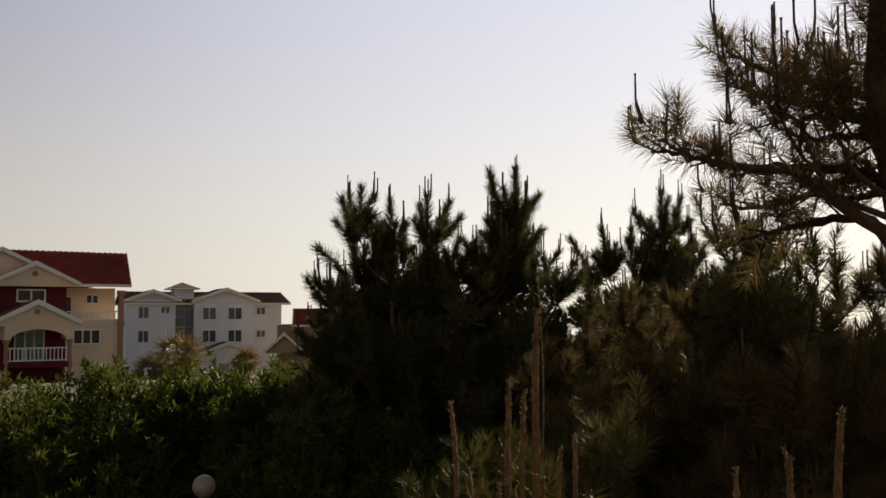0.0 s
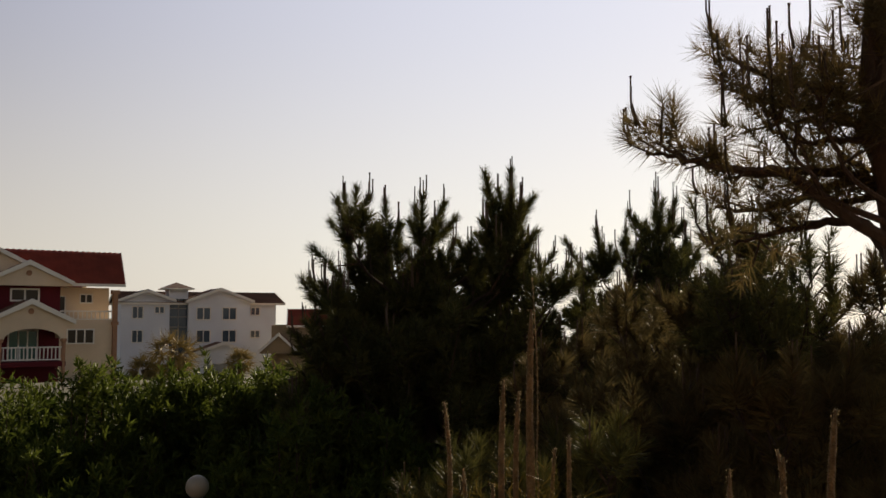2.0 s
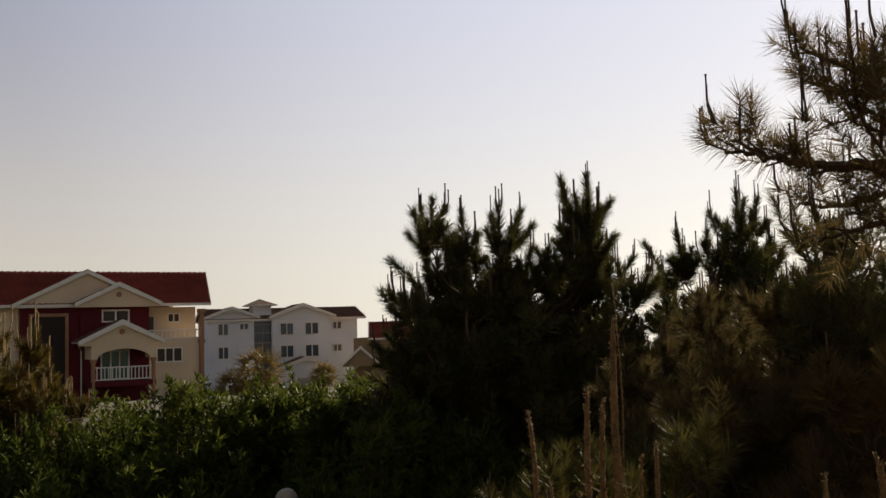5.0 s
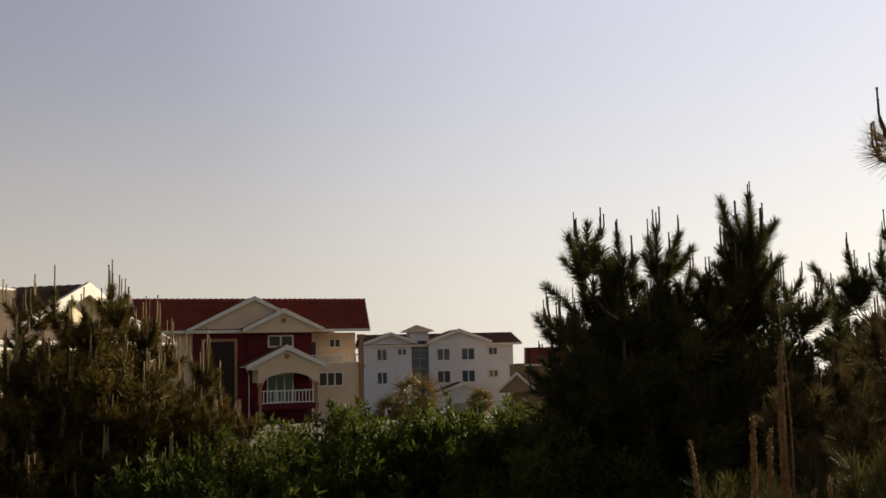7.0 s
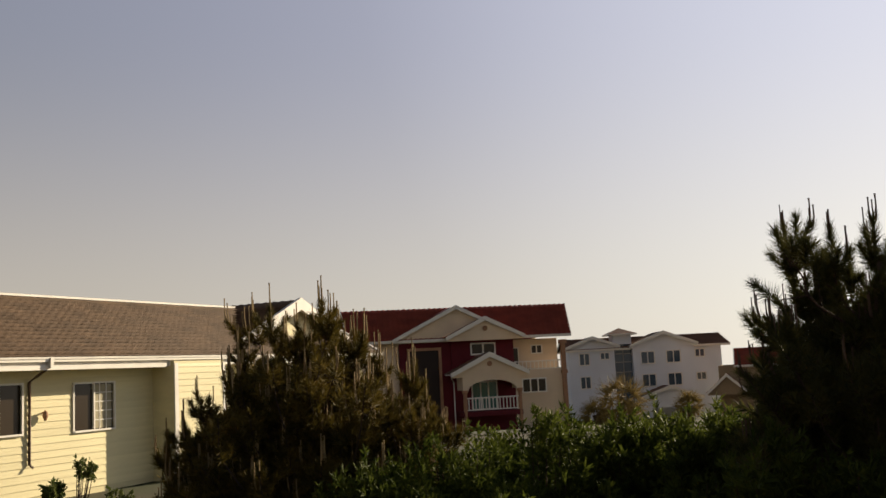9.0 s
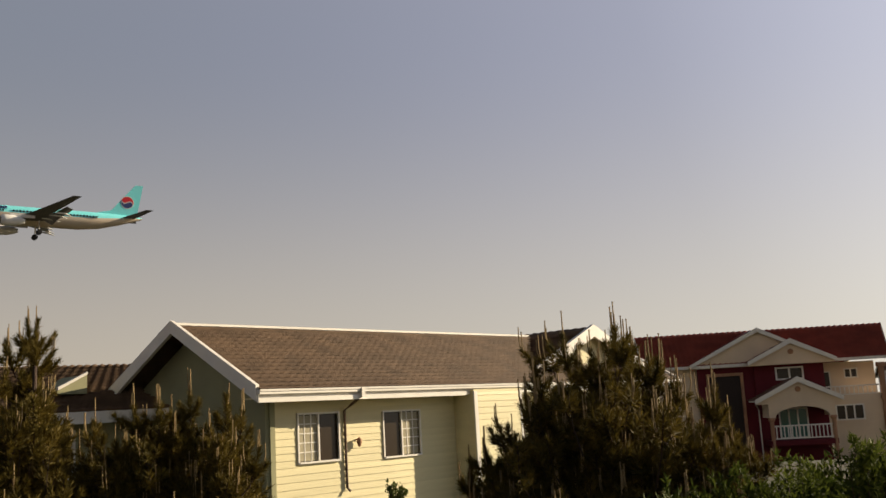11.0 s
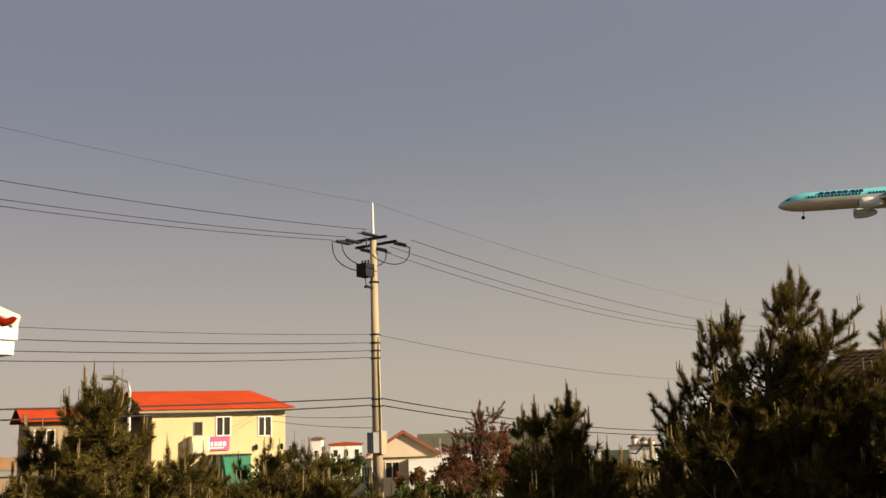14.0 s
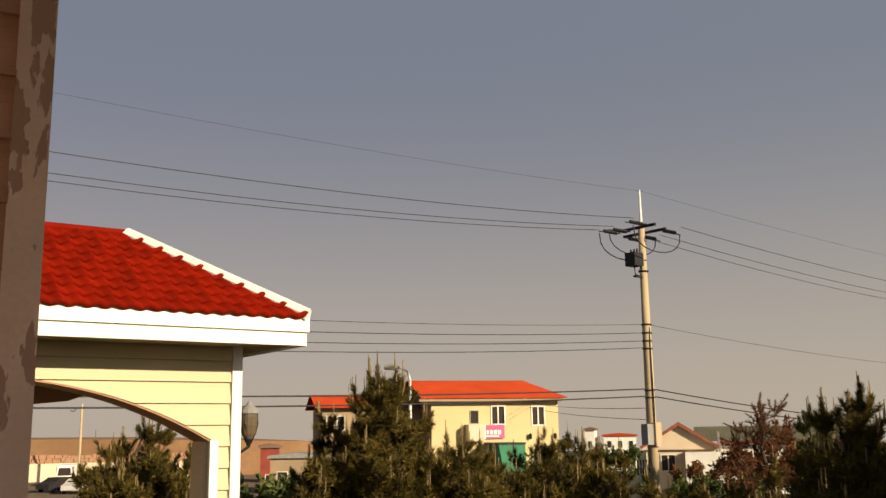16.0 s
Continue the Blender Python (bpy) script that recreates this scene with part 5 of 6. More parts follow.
    k = int(fill * 3.5)
    x = rng.uniform(xs[0], xs[-1], k)
    cap = np.interp(x, xs, tops) - shed - brush * 0.9
    heart = np.stack([x, rng.uniform(0.0, spread * 0.9, k), zlow + (cap - zlow) * rng.random(k) - 0.1], 1)[cap > zlow + 0.2]
    grow = unit(rng.normal(size=heart.shape) * 0.5 + np.array([0, 0, 0.7])) * brush
    v, t = brushes(rng, roots[~inner], ends[~inner], per_m * 1.75, needle * 1.3, width * 1.45, wide + 8, close + 4)
    # finer needles on the trees close by
    many, thick = (0.95, 1.4) if dist < 8 else (0.52, 2.5)
    v2, t2 = brushes(rng, roots[inner], ends[inner], per_m * many, needle * 1.36, width * thick, wide + 8, close + 6)
    v3, t3 = brushes(rng, heart, heart + grow, per_m * 0.33 * many, needle * 1.5, width * 2.6 * thick, 80, 30) if len(heart) else (v[:0], t[:0])
    v, t = np.concatenate([v, v2, v3]), np.concatenate([t, t2 + len(v), t3 + len(v) + len(v2)])
    tagged(np_mesh("crown", v, t, needles or M_NEEDLE, p), "dark green needles in brush-like tufts")
    tagged(part("twig", twigs, M_STEM, p), kind="stuff")
    bm = bmesh.new()
    for q, d in cand:
        L = rng.uniform(*candle)
        w = unit(d * 0.35 + np.array([0, 0, 0.9]) + rng.normal(size=3) * 0.06)
        r = rc * rng.uniform(0.8, 1.1)
        tube(bm, [q, q + w * L * 0.5, q + w * L * 0.5 + np.array([0, 0, L * 0.44]), q + w * L * 0.5 + np.array([0, 0, L * 0.5])], [r, r * 0.85, r * 0.72, r * 1.15], 4)
    if cand:
        tagged(part("new_shoot", bm, candle_mat or M_CANDLE, p, "upright new shoots"), kind="stuff")
    else:
        bm.free()
    return p


def leaf_mesh(rng, base, axis, per, length, width, up=0.15, fan=0.7):
    """Lance-shaped leaves round upright shoots."""
    n = len(base) * per
    base, axis = np.repeat(base, per, 0), np.repeat(axis, per, 0)
    rad = rng.normal(size=(n, 3))
    d = axis * rng.uniform(0.1, 0.9, (n, 1)) + rad * fan + np.array([0, 0, up])
    d /= np.linalg.norm(d, axis=1, keepdims=True)
    root = base + axis * rng.uniform(-0.25, 0.08, (n, 1))
    sd = np.cross(d, rng.normal(size=(n, 3)))
    sd /= np.linalg.norm(sd, axis=1, keepdims=True) + 1e-9
    nm = np.cross(d, sd)
    L, W = length * rng.uniform(0.6, 1.15, (n, 1)), width * rng.uniform(0.7, 1.2, (n, 1))
    v = np.stack([root, root + d * L * .45 + sd * W + nm * W * .3, root + d * L - nm * L * .12, root + d * L * .45 - sd * W + nm * W * .3], 1).reshape(-1, 3)
    i = np.arange(n)[:, None] * 4
    return v, np.concatenate([i + [0, 1, 2], i + [0, 2, 3]])


def bush(seed, az, dist, top, half, depth=0.8, shoots=200, per=26, length=0.13, width=0.013, material=None, name="oleander_bush", label="", zmin=0.15, group="oleander hedge"):
    rng = np.random.default_rng(seed)
    gx, gy = polar(az, dist)[:2]
    zg = height(gx, gy)
    p = thing(name, label or "glossy green oleander bush in a tall hedge", "shrub", (gx, gy, zg), az, group=group)
    H = EYE + dist * tan(radians(top)) - zg
    a, b = rng.uniform(0, 2 * pi, shoots), np.arccos(rng.uniform(-0.2, 1, shoots))
    r = 0.72 + 0.28 * rng.random(shoots)
    # shoots gather in mounds over the crown
    mounds = max(shoots // 15, 3)
    pick = rng.integers(0, mounds, shoots)
    a, b, r = a[pick], b[pick], r[pick]
    puff = rng.normal(size=(shoots, 3))
    puff = puff / np.linalg.norm(puff, axis=1, keepdims=True) * 0.22 * half * rng.random((shoots, 1)) ** 0.5 * np.array([1, 1, 0.9])
    f = puff + np.stack([half * r * np.sin(b) * np.cos(a), depth * r * np.sin(b) * np.sin(a), zmin + (H - zmin - 0.1) * (0.35 + 0.65 * r * np.cos(b)) + rng.normal(size=shoots) * .06], 1)
    ax = puff * 2.2 / half + f * np.array([0.2, 0.2, 0.0]) + np.array([0, 0, 0.75]) + rng.normal(size=f.shape) * 0.25
    ax /= np.linalg.norm(ax, axis=1, keepdims=True)
    bm = bmesh.new()
    for q, d in list(zip(f, ax))[::3]:
        tube(bm, [(q[0] * 0.15, q[1] * 0.15, 0), (q[0] * .7, q[1] * .7, q[2] * .5), tuple(q)], [0.014, 0.01, 0.004], 5)
    tagged(part("stem", bm, M_STEM, p), kind="stuff")
    v, t = leaf_mesh(rng, f, ax, per, length, width, 0.12, 0.5)
    np_mesh("leaves", v, t, material or M_OLEANDER, p)
    return p


def garden():
    # hedge of oleander below the villas
    for i, (az, top, half) in enumerate(((27.3, -4.6, 1.0), (24.2, -3.2, 1.0), (20.6, -2.6, 1.0), (17.2, -2.7, 0.95), (14.2, -2.7, 0.9), (11.4, -2.8, 0.9), (8.6, -2.0, 0.95), (5.8, -2.3, 0.85), (3.2, -5.6, 0.8))):
        bush(40 + i, az, 10.0 + 0.4 * (i % 2), top + 0.1, half * 1.12, 0.9, 460, 32, 0.108, 0.0115)
        bush(50 + i, az - 1.6, 11.6, top - 0.05, half * 1.2, 0.8, 300, 22, 0.112, 0.0135)
    for i, az in enumerate((25, 19, 12.5, 7)):
        bush(60 + i, az, 9.1, -6.2, 1.0, 0.6, 260, 30, 0.115, 0.0125)
    # lower bushes at the foot of the broad pine
    for i, (az, top) in enumerate(((7.6, -2.9), (5.4, -4.0), (3.4, -5.6))):
        bush(70 + i, az, 7.7, top, 0.75, 0.5, 300, 30, 0.108, 0.0115)
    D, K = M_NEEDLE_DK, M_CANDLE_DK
    # the broad pine and its neighbour against the light; K holds their candles' backlit shade
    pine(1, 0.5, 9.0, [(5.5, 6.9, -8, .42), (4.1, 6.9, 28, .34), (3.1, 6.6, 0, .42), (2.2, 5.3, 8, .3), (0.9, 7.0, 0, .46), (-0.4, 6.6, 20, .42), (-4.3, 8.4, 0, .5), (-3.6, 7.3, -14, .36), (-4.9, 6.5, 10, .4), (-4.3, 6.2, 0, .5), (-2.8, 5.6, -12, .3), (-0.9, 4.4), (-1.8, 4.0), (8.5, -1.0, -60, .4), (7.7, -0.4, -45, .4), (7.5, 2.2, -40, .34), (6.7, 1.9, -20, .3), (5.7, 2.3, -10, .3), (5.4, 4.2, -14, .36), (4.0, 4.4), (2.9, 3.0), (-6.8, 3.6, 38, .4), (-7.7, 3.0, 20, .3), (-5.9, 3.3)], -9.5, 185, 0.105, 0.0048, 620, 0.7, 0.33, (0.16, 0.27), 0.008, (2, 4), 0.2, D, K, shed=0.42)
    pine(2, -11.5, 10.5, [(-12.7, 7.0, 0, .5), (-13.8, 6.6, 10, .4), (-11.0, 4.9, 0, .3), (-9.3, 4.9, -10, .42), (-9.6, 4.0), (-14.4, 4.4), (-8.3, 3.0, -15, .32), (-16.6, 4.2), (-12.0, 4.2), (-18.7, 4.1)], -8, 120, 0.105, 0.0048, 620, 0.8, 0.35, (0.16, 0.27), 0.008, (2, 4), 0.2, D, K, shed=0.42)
    # the tall near pine whose boughs reach in
    # shoots from 20 degrees up are unseen, added to shade the corner board
    pine(3, -25.5, 4.4, [(-19.2, 14.4, 0, .2), (-20.9, 15.0, 8, .22), (-22.0, 14.4, 5, .2), (-23.1, 14.8, 5, .22), (-24.6, 14.0), (-24.5, 18.2), (-26, 17), (-28, 20), (-30, 24), (-33, 20), (-25, 26), (-28, 30), (-31, 28), (-26, 33), (-29, 35)], 1.5, 0, 0.105, 0.0026, 330, 0.45, 0.2, (0.14, 0.24), 0.006, (1, 3), 0.12, M_NEEDLE_BR, M_STEM, trunk=5.4, every=0.2, shed=0.1, wide=80, close=30, boughs=(
        ((-24.4, 11.5), (-21.0, 12.7), (-19.5, 13.1), (-18.0, 13.8), (-16.5, 14.7)),
        ((-23.7, 10.4), (-21.2, 11.3), (-18.0, 12.2), (-17.0, 12.8)),
        ((-24.5, 7.3), (-22.0, 8.0), (-17.9, 8.0), (-15.8, 8.5), (-13.6, 9.1), (-12.2, 9.3)),
        ((-20.0, 8.0), (-16.8, 8.3), (-14.8, 8.8), (-12.6, 10.0)),
        ((-24.6, 7.5), (-22.0, 7.1), (-20.2, 6.3), (-17.8, 5.9), (-16.0, 6.2)),
        ((-24.0, 5.2), (-21.0, 5.0), (-18.6, 4.6), (-17.0, 4.0)),
        ((-26.0, 9.5), (-23.0, 10.6), (-20.5, 10.8), (-18.8, 10.6)),
        ((-27.0, 12.5), (-25.0, 13.4), (-22.4, 13.4)),
        ((-26.5, 9.0), (-24.0, 9.4), (-22.2, 9.7), (-20.4, 9.5)),
        ((-26.5, 5.8), (-24.2, 6.4), (-22.6, 6.2), (-21.2, 6.6))))
    pine(31, -18.6, 6.0, [(-15.7, 6.0), (-16.8, 5.6), (-18.2, 5.4), (-19.4, 5.6), (-20.8, 4.6)], -2, 24, 0.10, 0.0036, 420, 0.5, 0.24, (0.12, 0.22), 0.006, (1, 3), 0.08, D, M_STEM)
    # dim young pines in its shade
    pine(4, -15.0, 6.3, [(-8.4, -0.6), (-10.4, 1.4), (-12.6, 0.8), (-15.0, 2.0), (-17.4, 2.8), (-19.6, 2.0), (-22.0, 2.8), (-24.2, 3.2), (-26.4, 3.0), (-6.2, -2.0)], -11, 120, 0.12, 0.0042, 560, 0.7, 0.28, (0.10, 0.2), 0.006, (1, 3), 0.15, M_NEEDLE_DIM, K)
    pine(5, -20.0, 5.2, [(-14.5, -4.2), (-17.0, -2.4), (-20.0, -3.0), (-23.0, -2.2), (-26.0, -2.0)], -12, 70, 0.12, 0.0038, 560, 0.5, 0.26, (0.10, 0.2), 0.005, (1, 3), 0.15, M_NEEDLE_DIM, K)
    pine(6, -5.5, 4.6, [(-0.5, -9.0), (-2.4, -7.4), (-8.5, -6.5), (-10.5, -6.0), (-4.6, -8.0), (-6.8, -7.8), (1.0, -9.6)], -14, 40, 0.11, 0.0036, 520, 0.4, 0.2, (0.08, 0.14), 0.005, (0, 2), 0.1, D, K)
    # pines in front of the bungalow and the lane
    pine(7, 33.5, 12.0, [(35.2, 4.0, -4, .36), (36.1, 3.7, -8, .34), (32.3, 4.2, 0, .4), (31.8, 3.6, 8, .3), (31.3, 2.9, 8, .3), (33.7, 3.0), (30.4, 2.4), (29.7, 1.9), (28.9, 0.9, 8, .3), (27.0, 0.4, 5, .34), (28.5, -1.1), (34.4, 2.4), (37.0, 2.2, -12, .3), (37.6, 0.6), (39.4, -0.7, -24, .34), (40.1, -2.4, -12, .3), (41.0, -3.3), (26.4, -1.2, 10, .3), (33.2, 2.2), (26.6, -3.6, 20, .3), (35.6, 1.2), (30.6, 0.0)], -9, 330, 0.105, 0.006, 480, 0.9, 0.32, (0.2, 0.36), 0.0095, (2, 5), 0.3, shed=0.34)
    pine(71, 26.4, 11.3, [(27.3, -2.2), (25.4, -3.0), (26.2, -2.6), (28.4, -1.9)], -7, 24, 0.105, 0.006, 480, 0.4, 0.28)
    pine(8, 57.2, 13.0, [(56.8, 1.8, 0, .3), (54.7, 0.9), (53.9, 0.7, 5, .28), (58.5, 1.4), (59.8, 1.2), (57.8, 0.5), (60.3, -0.6), (53.0, -1.4, 14, .3), (61.9, 0.5), (62.6, -1.0, -14, .3), (55.7, -0.2)], -7, 165, 0.105, 0.0062, 460, 0.8, 0.3, (0.2, 0.34), 0.0075, (2, 5), 0.22, shed=0.2)
    pine(9, 72.2, 13.0, [(70.7, 8.3, 0, .42), (70.1, 7.7, 14, .36), (71.6, 7.2, -3, .3), (72.2, 5.9, -58, .26), (69.7, 6.1, 48, .3), (67.3, 5.9, 48, .46), (67.7, 4.5, 62, .34), (74.2, 6.4, 6, .4), (75.2, 5.4, 0, .36), (73.7, 5.4, 20, .32), (75.9, 4.5, -12, .32), (77.1, 3.0, -24, .34), (77.8, 1.9, -14, .3), (78.7, 0.8, -38, .34), (78.5, -0.6, -20, .34), (69.2, 5.0, 18, .36), (72.5, 4.7), (70.4, 5.1)], -7, 200, 0.098, 0.006, 520, 0.75, 0.34, (0.12, 0.24), 0.007, (2, 5), 0.16, ring=(1, 3), wide=58, close=18, shed=0.55)
    pine(10, 65.2, 12.6, [(65.3, 6.1, -6, .42), (64.8, 6.1, 8, .42), (66.3, 5.0, -12, .34), (64.0, 4.4, 34, .34), (66.3, 3.4), (65.2, 3.4), (64.2, 2.2, 24, .3), (66.9, 1.6, -20, .3), (63.3, 0.6, 24, .3)], -7, 100, 0.098, 0.006, 520, 0.7, 0.34, (0.14, 0.26), 0.007, (2, 5), 0.16, ring=(1, 3), wide=58, close=18, shed=0.5)
    pine(11, 83.8, 14.0, [(85.5, 1.4, -4, .4), (83.5, 2.1, 10, .44), (84.1, 1.2), (83.0, 1.5, 20, .34), (82.4, 0.2, 48, .38), (84.7, 0.2), (81.5, -1.3), (87.0, -1.4, -20, .3)], -6, 85, 0.10, 0.0062, 480, 0.8, 0.34, (0.14, 0.28), 0.0085, (2, 5), 0.2, shed=0.35)
    pine(12, 88.3, 16.5, [(80.2, -1.8), (82.8, -2.4), (84.6, -2.5), (86.3, -2.7), (88.0, -2.1), (89.9, -3.0), (92.0, -2.8), (95.0, -2.8)], -6, 95, 0.10, 0.007, 420, 0.8, 0.3, (0.14, 0.3), 0.008, (1, 4), 0.3)
    pine(13, 109.4, 15.0, [(110.3, 3.7, -4, .44), (110.8, 3.4, -8, .4), (109.2, 3.4, 4, .44), (108.8, 3.1, 10, .36), (111.7, 2.6, -14, .36), (110.0, 2.5), (107.6, 1.0, 12, .36), (113.7, 1.1, -30, .34), (113.4, 0.2), (106.3, -0.3), (105.4, -0.4), (111.4, 0.6), (112.4, -0.6), (104.4, -0.7), (108.4, 0.0), (103.6, -1.4), (114.2, -1.6)], -6, 215, 0.105, 0.0068, 460, 0.8, 0.34, (0.16, 0.32), 0.008, (2, 5), 0.22, shed=0.34)
    pine(14, 99.6, 17.0, [(102.4, -1.1), (101.0, -0.6), (99.3, -0.4), (100.2, -0.7), (98.5, -0.7), (97.6, -1.0), (96.4, -1.3), (104.0, -1.6)], -6, 120, 0.105, 0.007, 420, 0.9, 0.22, (0.16, 0.32), 0.008, (2, 4), 0.22, shed=0.25)
    pine(15, 123.6, 25.0, [(123.4, 1.0, -8, .5), (122.5, 0.8, 8, .5), (121.8, 0.4, 20, .4), (124.4, 0.0), (125.8, -0.3, -40, .5), (126.3, -1.5), (120.8, -0.6), (125.0, -0.9)], -5, 95, 0.13, 0.010, 300, 1.0, 0.45, (0.15, 0.3), 0.011, (2, 4), 0.3, shed=0.5)
    # a dying brown pine and small far ones
    pine(16, 88.6, 30.0, [(88.6, 1.8, 10, .5), (87.2, 1.7, 35, .6), (90.6, 0.2, -60, .5), (89.4, 0.7, -50, .5), (87.8, 1.1, 50, .5), (88.5, 0.6), (90.9, -0.6, -70, .5), (86.9, -0.3, 60, .5)], -3, 26, 0.11, 0.011, 110, 1.0, 0.5, (0.03, 0.06), 0.006, (0, 2), 0.0, M_DEADNEEDLE, K, "half-dead pine with bare reddish-brown boughs", ring=(2, 4), every=0.4)
    pine(17, 86.3, 32.0, [(86.1, 1.1, 0, .6), (86.7, 0.5, -8, .5), (85.4, 0.9, 0, .5), (85.2, -0.4), (87.2, -0.7)], -3, 34, 0.14, 0.011, 300, 0.7, 0.45, (0.05, 0.1), 0.01, (0, 2), 0.1, D, shed=0.6)
    pine(18, 79.4, 20.0, [(81.7, -1.4), (80.7, -1.5), (79.4, -1.8), (78.0, -1.8), (77.0, -1.4)], -5, 50, 0.12, 0.008, 360, 0.8, 0.36, (0.16, 0.3), 0.01)
    for i, (az, dist, top, half) in enumerate(((116.2, 18, -1.3, 1.5), (113.0, 19, -1.5, 1.5), (97.0, 40, -0.75, 1.6), (99.3, 42, -0.45, 2.0), (92.0, 38, -3.0, 1.8), (87.0, 36, -2.2, 2.2), (83, 40, -1.7, 2.4), (79, 42, -1.8, 2.2))):
        bush(80 + i, az, dist, top, half, 1.2, 190, 24, 0.16, 0.04, M_BUSH, "shrub", "leafy green garden shrub", group="shrubs along the lane")
    for i, (az, dist, top, half) in enumerate(((84.2, 44, -1.5, 1.6), (86.4, 46, -1.1, 1.7), (88.6, 44, -0.9, 1.8), (90.6, 46, -1.3, 1.6), (92.3, 50, -1.9, 1.4), (82.2, 46, -1.8, 1.6))):
        bush(100 + i, az, dist, top, half, 1.2, 110, 20, 0.2, 0.035, M_DRY, "shrub", "dry russet-brown garden shrub", group="shrubs along the lane")
    bush(95, 45.8, 21.0, -3.2, 0.55, 0.5, 60, 16, 0.1, 0.03, M_BUSH, "shrub", "sparse light green shrub by the bungalow", group="shrubs along the lane")
    bush(96, 43.0, 19.0, -5.4, 0.7, 0.5, 60, 16, 0.1, 0.03, M_BUSH, "shrub", "low light green shrub by the bungalow", group="shrubs along the lane")


M_NEEDLE_BR = leafy("brown_lit_needles", (0.050, 0.040, 0.016), (0.16, 0.112, 0.042), 0.6, 0.45)
M_NEEDLE_DIM = leafy("dim_brown_green_needles", (0.056, 0.049, 0.019), (0.155, 0.114, 0.045), 0.7, 0.25)
garden()


def shoots():
    """The young pine right under the balcony with its tall scaly candles."""
    p = thing("young_pine", "young pine under the balcony with tall scaly candles", "tree", polar(-6, 2.75, 0), -6, group="garden pines")
    rng = np.random.default_rng(9)
    bm = bmesh.new()
    tube(bm, [(0, 0, 0), (0.05, 0.1, 1.0), (0, 0, 1.9)], [0.06, 0.045, 0.02], 8)
    part("trunk", bm, M_BARK, p, smooth=True)
    base, axis = [], []
    for az, top, r in ((-0.41, -5.0, .0085), (-1.5, -8.8, .008), (-3.88, -3.7, .0105), (-4.73, -4.36, .0095), (-5.49, 0.39, .0125), (-5.28, -3.7, .008), (-5.55, 2.2, .003), (-7.63, -6.84, .0085), (-6.81, -7.55, .007), (-16.53, -8.55, .0095), (-19.1, -7.47, .0085), (-19.4, -7.9, .010), (-22.12, -5.2, .0125), (-3.2, -9.6, .008), (-8.2, -10.2, .008)):
        d = 2.75 if r > .0046 else 3.4
        x, z = d * tan(radians(-6 - az)), EYE + d * tan(radians(top))
        y = d - 2.75
        zb = min(z - 0.25, 2.02) - (0.25 if az < -15 else 0.12)
        bend = rng.uniform(-.022, .022)
        pts = [(x + bend * math.sin(pi * k / 8) + (0.012 if k < 2 else 0), y, zb + (z - zb) * k / 8) for k in range(9)]
        bm = bmesh.new()
        tube(bm, pts, [r * .95, r, r * .92, r * .9, r * .88, r * .84, r * .8, r * .72, r * .3], 10)
        k = part("candle", bm, M_CANDLE_NEAR, p, "pale scaly pine candle", True)
        n = int((z - zb) * 420)
        tt = rng.random(n)
        ang = rng.uniform(0, 2 * pi, n)
        o = np.stack([np.interp(tt, np.linspace(0, 1, 9), [q[0] for q in pts]) + r * .8 * np.cos(ang), y + r * .8 * np.sin(ang), zb + (z - zb) * tt], 1)
        dr = np.stack([np.cos(ang) * .4, np.sin(ang) * .4, np.ones(n)], 1)
        dr /= np.linalg.norm(dr, axis=1, keepdims=True)
        v, t = blades(rng, o, dr, 0.0048, 0.0026, 0.1, 0.0, 1, 0)
        tagged(np_mesh("scale", v, t, M_SCALE, k), kind="stuff")
        base += [(x, y, zb - 0.05), (x, y, zb + 0.03)]
        axis += [(rng.normal() * .3, rng.normal() * .3, 1)] * 2
    axis = np.array(axis, float)
    axis /= np.linalg.norm(axis, axis=1, keepdims=True)
    v, t = blades(rng, np.array(base), axis, 0.09, 0.002, per=36)
    np_mesh("crown", v, t, M_NEEDLE, p)


M_CANDLE_NEAR = mat("near_pine_candle", (0.28, 0.205, 0.105), 0.9, 0.45, 30, 160, 0.8)
M_SCALE = leafy("candle_scales", (0.22, 0.165, 0.09), (0.36, 0.28, 0.165), 0.8, 0.3)
shoots()


def palm(seed, az, dist, top, size):
    rng = np.random.default_rng(seed)
    gx, gy = polar(az, dist)[:2]
    zg = height(gx, gy)
    H = EYE + dist * tan(radians(top)) - zg - size * 0.7
    p = thing("palm_tree", "shaggy windmill palm with dry yellowish fronds", "palm", (gx, gy, zg), az)
    bm = bmesh.new()
    tube(bm, [(0, 0, 0), (0.08, 0, H * .5), (0, 0, H)], [0.16, 0.2, 0.22], 8)
    part("trunk", bm, M_BARK, p)
    n = 46
    vs, ts = [], []
    for i in range(n):
        a, e = rng.uniform(0, 2 * pi), rng.uniform(-0.9, 1.3)
        d = np.array([cos(a) * cos(e), sin(a) * cos(e), sin(e)])
        c = np.array([0, 0, H]) + d * size * 0.45
        v, t = blades(rng, c[None], d[None], size * 0.65, 0.06, 0.7, 0.0, 16, -0.25)
        ts.append(t + sum(len(q) for q in vs))
        vs.append(v)
    np_mesh("fronds", np.concatenate(vs), np.concatenate(ts), M_PALM, p)


palm(1, 15.1, 58, -1.0, 1.9)
palm(2, 11.4, 58, -2.0, 1.0)
palm(3, 16.6, 56, -2.2, 1.1)


